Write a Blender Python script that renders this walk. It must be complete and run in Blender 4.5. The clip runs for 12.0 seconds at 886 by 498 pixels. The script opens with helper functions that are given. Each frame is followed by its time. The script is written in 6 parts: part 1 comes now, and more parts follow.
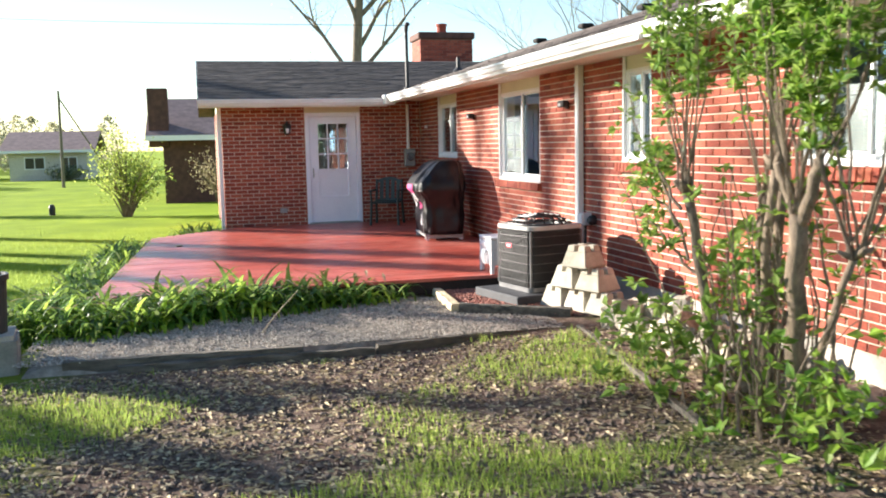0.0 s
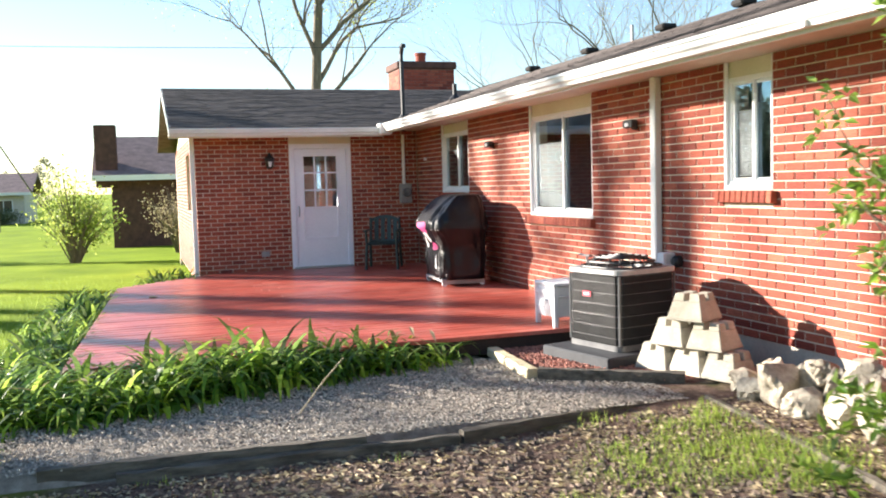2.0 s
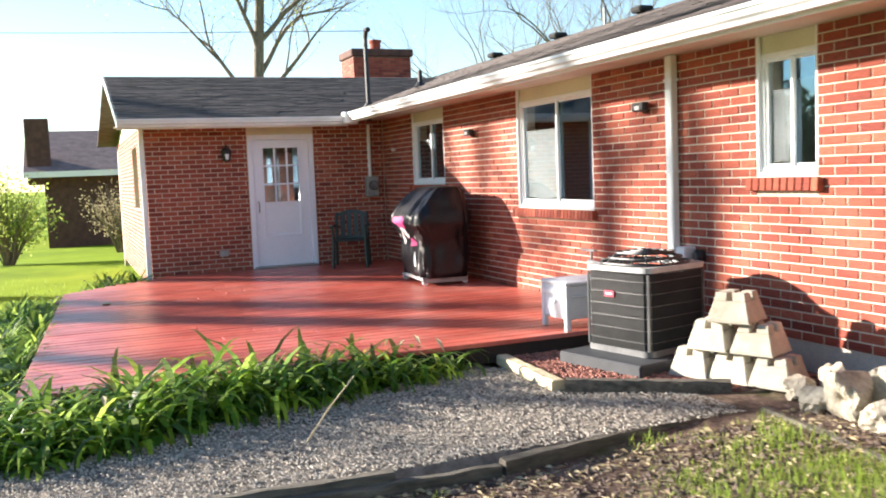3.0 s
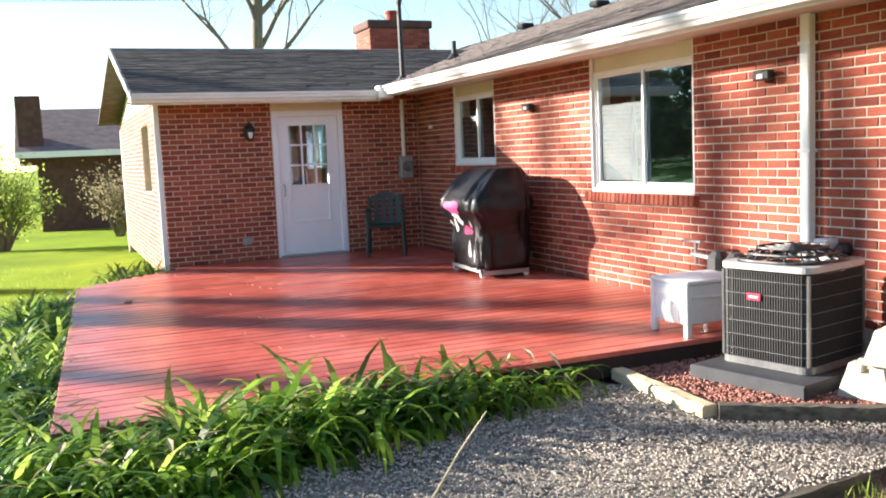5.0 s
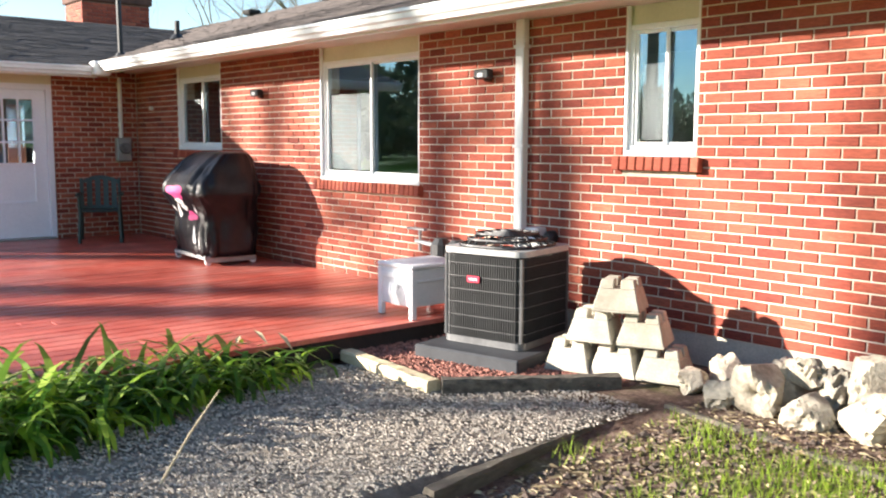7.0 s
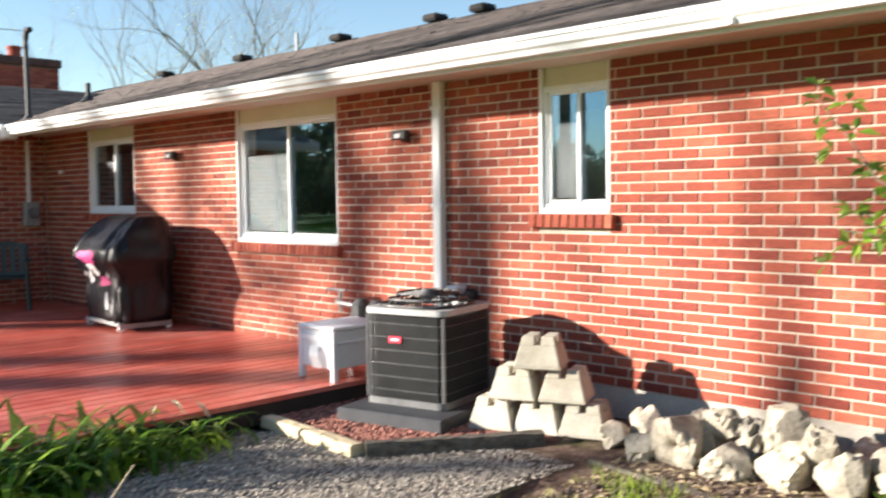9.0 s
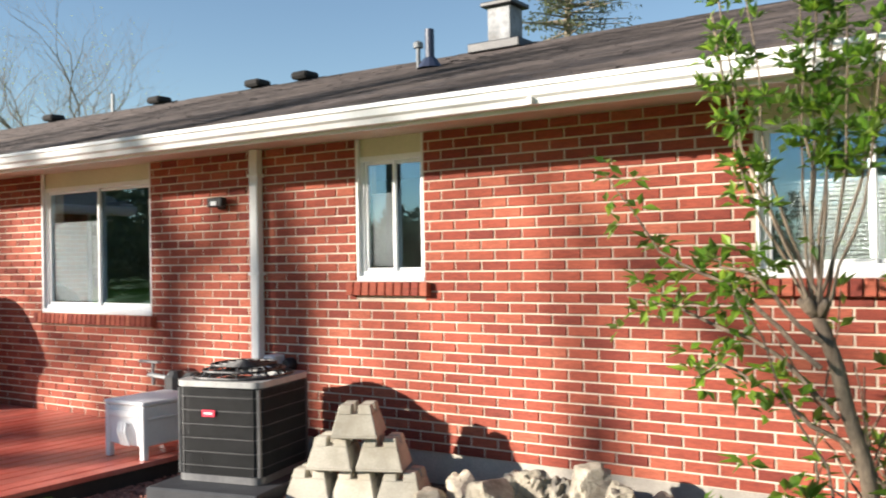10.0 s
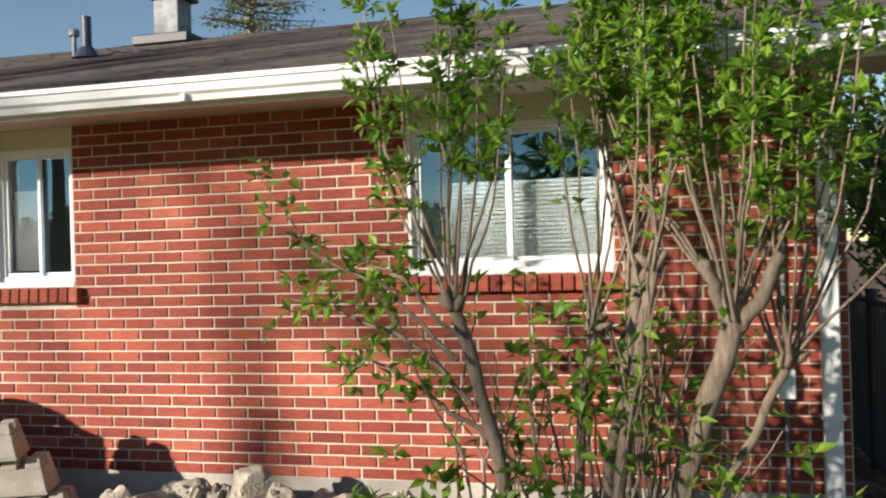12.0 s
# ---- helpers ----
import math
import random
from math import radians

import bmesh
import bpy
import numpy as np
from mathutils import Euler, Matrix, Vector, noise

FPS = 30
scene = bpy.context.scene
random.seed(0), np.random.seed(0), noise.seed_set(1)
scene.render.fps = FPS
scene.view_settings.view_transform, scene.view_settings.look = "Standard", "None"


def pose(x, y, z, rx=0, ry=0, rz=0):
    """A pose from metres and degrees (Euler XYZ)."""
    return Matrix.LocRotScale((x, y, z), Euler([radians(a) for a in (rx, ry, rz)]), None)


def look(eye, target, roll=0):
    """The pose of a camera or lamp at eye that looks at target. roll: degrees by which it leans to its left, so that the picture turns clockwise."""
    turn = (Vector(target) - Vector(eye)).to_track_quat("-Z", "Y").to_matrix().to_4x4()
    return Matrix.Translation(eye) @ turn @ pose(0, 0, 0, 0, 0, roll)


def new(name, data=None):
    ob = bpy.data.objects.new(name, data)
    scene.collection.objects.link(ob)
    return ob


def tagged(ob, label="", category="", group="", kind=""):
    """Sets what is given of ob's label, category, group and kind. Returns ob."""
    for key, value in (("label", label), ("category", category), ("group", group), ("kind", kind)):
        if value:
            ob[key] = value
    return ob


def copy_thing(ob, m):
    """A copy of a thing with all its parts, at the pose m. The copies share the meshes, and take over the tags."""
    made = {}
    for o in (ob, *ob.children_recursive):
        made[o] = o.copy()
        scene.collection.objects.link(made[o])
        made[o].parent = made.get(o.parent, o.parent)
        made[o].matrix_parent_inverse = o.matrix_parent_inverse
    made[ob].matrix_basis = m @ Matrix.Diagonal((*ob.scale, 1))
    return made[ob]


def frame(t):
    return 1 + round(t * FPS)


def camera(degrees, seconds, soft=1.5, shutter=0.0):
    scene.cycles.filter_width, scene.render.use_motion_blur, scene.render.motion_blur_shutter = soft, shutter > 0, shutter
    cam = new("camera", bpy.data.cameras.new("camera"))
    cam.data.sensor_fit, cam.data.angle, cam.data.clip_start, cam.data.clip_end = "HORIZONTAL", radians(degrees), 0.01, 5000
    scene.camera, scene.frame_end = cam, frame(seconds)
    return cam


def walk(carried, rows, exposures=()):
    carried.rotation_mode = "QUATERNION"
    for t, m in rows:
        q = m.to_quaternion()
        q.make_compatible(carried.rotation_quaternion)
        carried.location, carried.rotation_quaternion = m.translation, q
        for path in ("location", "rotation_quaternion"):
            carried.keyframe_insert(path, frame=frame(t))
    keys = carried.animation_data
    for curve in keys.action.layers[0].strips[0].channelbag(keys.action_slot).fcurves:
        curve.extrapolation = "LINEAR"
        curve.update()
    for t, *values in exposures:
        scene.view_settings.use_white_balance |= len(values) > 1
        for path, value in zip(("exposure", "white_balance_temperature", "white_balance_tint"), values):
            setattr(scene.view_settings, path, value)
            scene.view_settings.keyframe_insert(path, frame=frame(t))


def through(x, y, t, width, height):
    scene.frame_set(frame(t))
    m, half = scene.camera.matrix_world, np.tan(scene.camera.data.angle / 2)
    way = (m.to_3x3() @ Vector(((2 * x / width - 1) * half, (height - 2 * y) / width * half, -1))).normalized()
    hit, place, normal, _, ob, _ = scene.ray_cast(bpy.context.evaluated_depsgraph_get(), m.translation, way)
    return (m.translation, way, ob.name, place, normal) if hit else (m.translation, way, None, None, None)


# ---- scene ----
cam = camera(51.9, 12.0, soft=1.9, shutter=0.4)
PATH = [
    (0, (1.133, 0.804, 1.666), (1.636, 2.726, 1.436), -1.2),
    (0.5, (0.977, 1.201, 1.656), (1.476, 3.126, 1.445), -0.8),
    (1, (0.85, 1.708, 1.631), (1.247, 3.662, 1.475), -0.5),
    (1.5, (0.687, 2.179, 1.591), (1.316, 4.071, 1.429), -2.7),
    (2, (0.636, 2.771, 1.566), (1.265, 4.664, 1.423), -1.6),
    (2.5, (0.472, 3.239, 1.581), (1.187, 5.096, 1.385), -3.5),
    (3, (0.423, 3.702, 1.564), (1.178, 5.547, 1.401), -2.3),
    (3.5, (0.302, 4.142, 1.577), (0.926, 6.032, 1.381), -2.6),
    (3.7, (0.262, 4.285, 1.569), (0.897, 6.175, 1.418), -2.2),
    (5.3, (0.083, 5.109, 1.626), (0.877, 6.932, 1.41), -2.4),
    (5.5, (0.046, 5.12, 1.634), (0.858, 6.941, 1.48), -2.2),
    (6, (0.057, 5.096, 1.628), (1.072, 6.818, 1.556), 0.5),
    (6.5, (0.042, 5.059, 1.613), (1.188, 6.694, 1.493), 0.2),
    (7, (0.046, 5.014, 1.543), (1.336, 6.524, 1.309), 0.2),
    (7.1, (0.08, 5.016, 1.537), (1.376, 6.521, 1.3), 0.6),
    (7.2, (0.078, 5.016, 1.535), (1.385, 6.512, 1.299), 0.0),
    (8.8, (0.032, 5.035, 1.541), (1.406, 6.481, 1.39), -0.6),
    (9, (0.046, 5.01, 1.566), (1.471, 6.409, 1.455), -0.7),
    (9.5, (0.073, 4.943, 1.617), (1.63, 6.197, 1.577), -1.2),
    (10, (0.069, 4.905, 1.61), (1.73, 6.018, 1.629), -1.0),
    (10.5, (0.1, 4.861, 1.616), (1.84, 5.847, 1.588), -0.0),
    (11, (0.122, 4.851, 1.567), (1.966, 5.625, 1.538), -0.4),
    (11.5, (0.137, 4.79, 1.583), (2.045, 5.392, 1.559), -0.4),
    (12, (0.148, 4.76, 1.603), (2.085, 5.26, 1.609), -1.7),
]
walk(cam, [(t, look(eye, target, roll)) for t, eye, target, roll in PATH], exposures=[(0.0, 2.2), (5.5, 2.3), (7.0, 2.2), (9.5, 1.72), (10.5, 1.22), (11.0, 1.02), (12.0, 0.97)])

# ---- light ----
SUN_WAY = Vector((1.0, -0.85, -0.37)).normalized()
SUN_ELEV = math.asin(-SUN_WAY.z)
world = bpy.data.worlds.new("sky")
scene.world = world
world.use_nodes = True
wn = world.node_tree.nodes
sky = wn.new("ShaderNodeTexSky")
sky.sky_type = "NISHITA"
sky.sun_disc = False
sky.sun_elevation = SUN_ELEV
sky.sun_rotation = math.atan2(-SUN_WAY.x, -SUN_WAY.y)
sky.air_density, sky.dust_density, sky.ozone_density = 1.0, 0.0, 2.0
world.node_tree.links.new(sky.outputs[0], wn["Background"].inputs[0])
wn["Background"].inputs[1].default_value = 0.062
sun = new("sun", bpy.data.lights.new("sun", "SUN"))
sun.data.energy, sun.data.angle, sun.data.color = 5.0, radians(0.9), (1.0, 0.91, 0.80)
sun.matrix_world = look((-30, 30, 15), Vector((-30, 30, 15)) + SUN_WAY)


# ---- materials ----
def nodes_of(name):
    m = bpy.data.materials.new(name)
    m.use_nodes = True
    return m, m.node_tree.nodes, m.node_tree.links, m.node_tree.nodes["Principled BSDF"]


def noise_at(n, l, scale, detail=6.0, rough=0.6, stretch=None):
    pos = n.new("ShaderNodeNewGeometry").outputs["Position"]
    if stretch:
        mp = n.new("ShaderNodeMapping")
        mp.inputs["Scale"].default_value = stretch
        l.new(pos, mp.inputs["Vector"])
        pos = mp.outputs[0]
    t = n.new("ShaderNodeTexNoise")
    t.inputs["Scale"].default_value = scale
    t.inputs["Detail"].default_value = detail
    t.inputs["Roughness"].default_value = rough
    l.new(pos, t.inputs["Vector"])
    return t.outputs["Fac"]


def ramp(n, l, fac, stops):
    r = n.new("ShaderNodeValToRGB")
    while len(r.color_ramp.elements) < len(stops):
        r.color_ramp.elements.new(0.5)
    for e, (p, c) in zip(r.color_ramp.elements, stops):
        e.position, e.color = p, (*c, 1) if len(c) == 3 else c
    l.new(fac, r.inputs[0])
    return r.outputs[0]


def blend(n, l, a, b, fac, how="MIX"):
    m = n.new("ShaderNodeMix")
    m.data_type, m.blend_type = "RGBA", how
    for i, v in ((6, a), (7, b)):
        if isinstance(v, tuple):
            m.inputs[i].default_value = (*v, 1)
        else:
            l.new(v, m.inputs[i])
    if isinstance(fac, float):
        m.inputs[0].default_value = fac
    else:
        l.new(fac, m.inputs[0])
    return m.outputs[2]


def surf(name, dark, light, scale=8.0, rough=0.7, bump=0.2, fine=60.0, metal=0.0, stretch=None, random="", spread=0.25, stain=None, depth=0.004, mottle=0.8):
    """A surface with coarse patches, fine grain and relief; random: 'object' or 'island' varies piece by piece."""
    m, n, l, p = nodes_of(name)
    coarse = noise_at(n, l, scale, 5.0, 0.6, stretch)
    grain = noise_at(n, l, fine, 4.0, 0.65, stretch)
    col = ramp(n, l, coarse, [(0.3, dark), (0.7, light)])
    g = ramp(n, l, grain, [(0.25, (0.72, 0.72, 0.72)), (0.75, (1.18, 1.18, 1.18))])
    col = blend(n, l, col, g, mottle, "MULTIPLY")
    if stain:
        s = ramp(n, l, noise_at(n, l, scale * 0.27, 7.0, 0.7), [(0.5, (0, 0, 0)), (0.68, (1, 1, 1))])
        col = blend(n, l, col, stain, s)
    if random:
        src = n.new("ShaderNodeObjectInfo").outputs["Random"] if random == "object" else n.new("ShaderNodeNewGeometry").outputs["Random Per Island"]
        v = ramp(n, l, src, [(0.0, (1 - spread,) * 3), (0.5, (1, 1, 1)), (1.0, (1 + spread, 1 + spread * 0.9, 1 + spread * 0.8))])
        col = blend(n, l, col, v, 1.0, "MULTIPLY")
    l.new(col, p.inputs["Base Color"])
    p.inputs["Roughness"].default_value = rough
    p.inputs["Metallic"].default_value = metal
    if bump:
        b = n.new("ShaderNodeBump")
        b.inputs["Strength"].default_value, b.inputs["Distance"].default_value = bump, depth
        l.new(grain, b.inputs["Height"])
        l.new(b.outputs[0], p.inputs["Normal"])
    return m


def brick_mat(name, random):
    m, n, l, p = nodes_of(name)
    src = n.new("ShaderNodeObjectInfo").outputs["Random"] if random == "object" else n.new("ShaderNodeNewGeometry").outputs["Random Per Island"]
    tone = ramp(n, l, src, [(0.0, (0.20, 0.036, 0.023)), (0.2, (0.28, 0.055, 0.032)), (0.55, (0.335, 0.072, 0.040)), (0.85, (0.38, 0.090, 0.050)), (1.0, (0.44, 0.125, 0.070))])
    rug = noise_at(n, l, 55.0, 5.0, 0.7, (0.35, 0.35, 2.2))
    col = blend(n, l, tone, ramp(n, l, rug, [(0.25, (0.5, 0.47, 0.47)), (0.75, (1.36, 1.36, 1.36))]), 0.9, "MULTIPLY")
    weather = ramp(n, l, noise_at(n, l, 1.3, 5.0, 0.6), [(0.35, (0.86, 0.84, 0.84)), (0.7, (1.08, 1.06, 1.04))])
    col = blend(n, l, col, weather, 1.0, "MULTIPLY")
    l.new(col, p.inputs["Base Color"])
    p.inputs["Roughness"].default_value = 0.85
    b = n.new("ShaderNodeBump")
    b.inputs["Strength"].default_value, b.inputs["Distance"].default_value = 0.75, 0.005
    l.new(rug, b.inputs["Height"])
    l.new(b.outputs[0], p.inputs["Normal"])
    return m


def leaf_mat(name, a, b, c, gloss=0.45, through=0.45):
    m, n, l, p = nodes_of(name)
    src = n.new("ShaderNodeNewGeometry").outputs["Random Per Island"]
    col = ramp(n, l, src, [(0.0, a), (0.5, b), (1.0, c)])
    col = blend(n, l, col, ramp(n, l, noise_at(n, l, 40.0), [(0.3, (0.8, 0.8, 0.8)), (0.7, (1.15, 1.15, 1.15))]), 0.7, "MULTIPLY")
    l.new(col, p.inputs["Base Color"])
    p.inputs["Roughness"].default_value = gloss
    tr = n.new("ShaderNodeBsdfTranslucent")
    l.new(blend(n, l, col, (1.0, 1.0, 0.55), 0.15), tr.inputs[0])
    mx = n.new("ShaderNodeMixShader")
    mx.inputs[0].default_value = through
    l.new(p.outputs[0], mx.inputs[1])
    l.new(tr.outputs[0], mx.inputs[2])
    l.new(mx.outputs[0], n["Material Output"].inputs[0])
    return m


def glass_mat(name, tint, rough=0.0):
    m, n, l, p = nodes_of(name)
    p.inputs["Base Color"].default_value = (*tint, 1)
    p.inputs["Roughness"].default_value = rough
    p.inputs["Transmission Weight"].default_value = 1.0
    p.inputs["IOR"].default_value = 1.5
    p.inputs["Specular Tint"].default_value = (0.7, 0.86, 1.0, 1)
    # low-emission coating
    coat = n.new("ShaderNodeBsdfGlossy")
    coat.inputs["Color"].default_value = (0.42, 0.72, 1.0, 1)
    coat.inputs["Roughness"].default_value = 0.0
    mx = n.new("ShaderNodeMixShader")
    mx.inputs[0].default_value = 0.10
    l.new(p.outputs[0], mx.inputs[1])
    l.new(coat.outputs[0], mx.inputs[2])
    l.new(mx.outputs[0], n["Material Output"].inputs[0])
    return m


def ground_mat():
    m, n, l, p = nodes_of("lawn_and_bare_soil")
    big = noise_at(n, l, 0.9, 7.0, 0.65)
    mid = noise_at(n, l, 6.0, 6.0, 0.7)
    fine = noise_at(n, l, 70.0, 5.0, 0.75)
    lawn = ramp(n, l, noise_at(n, l, 0.35, 8.0, 0.7), [(0.3, (0.13, 0.205, 0.010)), (0.55, (0.22, 0.315, 0.014)), (0.75, (0.32, 0.39, 0.03))])
    lawn = blend(n, l, lawn, ramp(n, l, fine, [(0.3, (0.6, 0.65, 0.5)), (0.7, (1.3, 1.25, 1.2))]), 0.8, "MULTIPLY")
    soil = ramp(n, l, mid, [(0.3, (0.045, 0.030, 0.025)), (0.52, (0.165, 0.118, 0.096)), (0.75, (0.42, 0.33, 0.26))])
    soil = blend(n, l, soil, ramp(n, l, fine, [(0.3, (0.45, 0.42, 0.4)), (0.7, (1.5, 1.45, 1.4))]), 0.85, "MULTIPLY")
    mossy = ramp(n, l, big, [(0.56, (0, 0, 0)), (0.72, (0.6, 0.6, 0.6))])
    soil = blend(n, l, soil, (0.16, 0.21, 0.045), mossy)
    # the bare yard lies south of the gravel strip, east of the lawn
    pos = n.new("ShaderNodeSeparateXYZ")
    l.new(n.new("ShaderNodeNewGeometry").outputs["Position"], pos.inputs[0])

    def step(value, edge, width, up):
        a = n.new("ShaderNodeMath")
        a.operation = "MULTIPLY_ADD"
        l.new(big, a.inputs[0])
        a.inputs[1].default_value = 2.2
        l.new(value, a.inputs[2])
        r = n.new("ShaderNodeMapRange")
        r.inputs["From Min"].default_value, r.inputs["From Max"].default_value = edge + 1.1 - width, edge + 1.1 + width
        r.inputs["To Min"].default_value, r.inputs["To Max"].default_value = (0, 1) if up else (1, 0)
        l.new(a.outputs[0], r.inputs["Value"])
        return r.outputs[0]

    east, south = step(pos.outputs[0], -0.1, 0.4, True), step(pos.outputs[1], 10.6, 0.3, False)
    both = n.new("ShaderNodeMath")
    both.operation = "MULTIPLY"
    l.new(east, both.inputs[0])
    l.new(south, both.inputs[1])
    l.new(blend(n, l, lawn, soil, both.outputs[0]), p.inputs["Base Color"])
    p.inputs["Specular IOR Level"].default_value = 0.08
    p.inputs["Roughness"].default_value = 0.95
    b = n.new("ShaderNodeBump")
    b.inputs["Strength"].default_value, b.inputs["Distance"].default_value = 0.9, 0.02
    l.new(fine, b.inputs["Height"])
    l.new(b.outputs[0], p.inputs["Normal"])
    return m


M_BRICK, M_BRICKS = brick_mat("red_brick", "object"), brick_mat("red_brick_courses", "island")
M_MORTAR = surf("pale_mortar", (0.55, 0.45, 0.35), (0.75, 0.63, 0.51), 9.0, 0.95, 0.5, 120.0, stain=(0.50, 0.41, 0.32))
# chimney mortar darkened in its colour to stand for the shaded south face
M_SHADEMORTAR = surf("sooty_chimney_mortar", (0.14, 0.075, 0.06), (0.22, 0.13, 0.10), 9.0, 0.95, 0.5, 120.0)
M_CONCRETE = surf("foundation_concrete", (0.36, 0.33, 0.29), (0.52, 0.47, 0.40), 3.0, 0.92, 0.5, 70.0, stain=(0.28, 0.26, 0.23))
M_WHITE = surf("white_painted_metal", (0.74, 0.74, 0.74), (0.82, 0.82, 0.81), 2.0, 0.42, 0.05, 40.0, mottle=0.22)
M_GUTTER = surf("white_enamel_gutter", (0.70, 0.70, 0.69), (0.83, 0.83, 0.82), 1.5, 0.35, 0.05, 30.0, stain=(0.62, 0.60, 0.56), mottle=0.22)
M_VINYL = surf("white_vinyl", (0.78, 0.79, 0.80), (0.85, 0.85, 0.85), 3.0, 0.35, 0.03, 50.0, mottle=0.22)
M_DOOR = surf("white_door_paint", (0.80, 0.81, 0.90), (0.88, 0.88, 0.94), 1.8, 0.45, 0.08, 45.0, mottle=0.22)
M_SOFFIT = surf("beige_soffit", (0.60, 0.50, 0.38), (0.70, 0.60, 0.47), 2.0, 0.7, 0.1, 40.0, mottle=0.22)
M_PANEL = surf("cream_panel", (0.62, 0.60, 0.46), (0.72, 0.69, 0.54), 2.0, 0.65, 0.1, 40.0, mottle=0.22)
M_SHINGLE = surf("asphalt_shingle", (0.030, 0.025, 0.025), (0.095, 0.078, 0.075), 5.0, 0.93, 0.8, 90.0, random="object", spread=0.25, stain=(0.075, 0.06, 0.055), stretch=(1, 1, 2))
M_DECK = surf("red_deck_stain", (0.40, 0.066, 0.045), (0.57, 0.135, 0.098), 3.0, 0.32, 0.35, 35.0, random="object", spread=0.18, stretch=(1.4, 1.4, 1.0), stain=(0.58, 0.20, 0.16))
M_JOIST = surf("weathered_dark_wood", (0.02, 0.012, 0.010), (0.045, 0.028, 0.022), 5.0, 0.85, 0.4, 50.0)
M_TIMBER = surf("grey_landscape_timber", (0.045, 0.038, 0.030), (0.18, 0.155, 0.12), 5.0, 0.9, 0.7, 45.0, stretch=(1, 5, 5), stain=(0.075, 0.062, 0.045))
M_BOARD = surf("pale_new_board", (0.50, 0.40, 0.24), (0.66, 0.55, 0.36), 4.0, 0.75, 0.4, 50.0, stretch=(5, 1, 5))
M_GRAVEL = surf("pea_gravel", (0.27, 0.232, 0.19), (0.58, 0.52, 0.44), 30.0, 0.85, 0.3, 150.0, random="island", spread=0.28)
M_GRAVELBED = surf("gravel_bed", (0.16, 0.135, 0.108), (0.40, 0.35, 0.29), 9.0, 0.95, 1.0, 110.0, stain=(0.07, 0.055, 0.042), depth=0.012)
M_LAVA = surf("red_lava_stone", (0.20, 0.075, 0.055), (0.44, 0.20, 0.15), 30.0, 0.9, 0.5, 150.0, random="island", spread=0.4)
M_LAVABED = surf("red_stone_bed", (0.10, 0.05, 0.04), (0.24, 0.13, 0.105), 16.0, 0.95, 1.0, 110.0, depth=0.012)
M_ROCK = surf("pale_limestone", (0.28, 0.24, 0.18), (0.66, 0.59, 0.47), 9.0, 0.9, 0.9, 45.0, random="object", spread=0.2, stain=(0.15, 0.135, 0.115), depth=0.015)
M_BLOCK = surf("cast_concrete_block", (0.42, 0.385, 0.315), (0.60, 0.555, 0.46), 5.0, 0.92, 0.5, 90.0, random="object", spread=0.2, stain=(0.33, 0.29, 0.22))
M_ACSKIN = surf("dark_grey_coil_guard", (0.018, 0.019, 0.020), (0.035, 0.036, 0.038), 6.0, 0.5, 0.1, 80.0)
M_ACFRAME = surf("grey_steel_trim", (0.10, 0.10, 0.105), (0.18, 0.18, 0.18), 6.0, 0.4, 0.1, 80.0, metal=0.25)
M_ACTOP = surf("grey_painted_top", (0.30, 0.30, 0.295), (0.42, 0.42, 0.41), 6.0, 0.45, 0.1, 80.0)
M_BLACK = surf("black_plastic", (0.012, 0.012, 0.014), (0.03, 0.03, 0.033), 6.0, 0.5, 0.1, 80.0)
M_VENT = surf("matt_black_vent", (0.012, 0.011, 0.011), (0.025, 0.023, 0.022), 6.0, 0.95, 0.1)
M_PAD = surf("dark_pad", (0.015, 0.017, 0.022), (0.035, 0.038, 0.045), 5.0, 0.7, 0.3, 60.0)
M_PLASTIC = surf("white_plastic", (0.66, 0.66, 0.67), (0.78, 0.78, 0.78), 3.0, 0.45, 0.05, 60.0, mottle=0.22)
M_COVER = surf("black_vinyl_cover", (0.004, 0.004, 0.006), (0.009, 0.009, 0.013), 4.0, 0.36, 0.5, 18.0, depth=0.01)
M_COVER.node_tree.nodes["Principled BSDF"].inputs["Specular IOR Level"].default_value = 0.35
M_PINK = surf("pink_print", (0.55, 0.05, 0.20), (0.65, 0.09, 0.27), 6.0, 0.5, 0.1)
M_RED = surf("red_badge", (0.60, 0.02, 0.05), (0.68, 0.04, 0.08), 6.0, 0.4, 0.0)
M_GREEN = surf("dark_green_plastic", (0.012, 0.028, 0.024), (0.022, 0.045, 0.038), 4.0, 0.45, 0.1)
M_METER = surf("grey_meter_steel", (0.26, 0.27, 0.27), (0.40, 0.41, 0.41), 6.0, 0.45, 0.1, metal=0.3)
M_GALV = surf("galvanised_steel", (0.09, 0.095, 0.10), (0.25, 0.26, 0.27), 9.0, 0.6, 0.15, 60.0, metal=0.15, stain=(0.07, 0.065, 0.06))
M_BLUEPIPE = surf("dark_blue_pipe", (0.02, 0.03, 0.06), (0.04, 0.05, 0.09), 6.0, 0.5, 0.1)
M_BARK = surf("lilac_bark", (0.17, 0.125, 0.09), (0.36, 0.275, 0.195), 16.0, 0.9, 0.9, 60.0, stretch=(3, 3, 0.6), stain=(0.12, 0.09, 0.065), depth=0.008)
M_TREEBARK = surf("tree_bark", (0.11, 0.09, 0.065), (0.26, 0.22, 0.165), 5.0, 0.92, 0.8, 30.0, stretch=(3, 3, 0.5), depth=0.02)
M_LILAC = leaf_mat("lilac_leaf", (0.06, 0.15, 0.010), (0.13, 0.28, 0.018), (0.28, 0.43, 0.04))
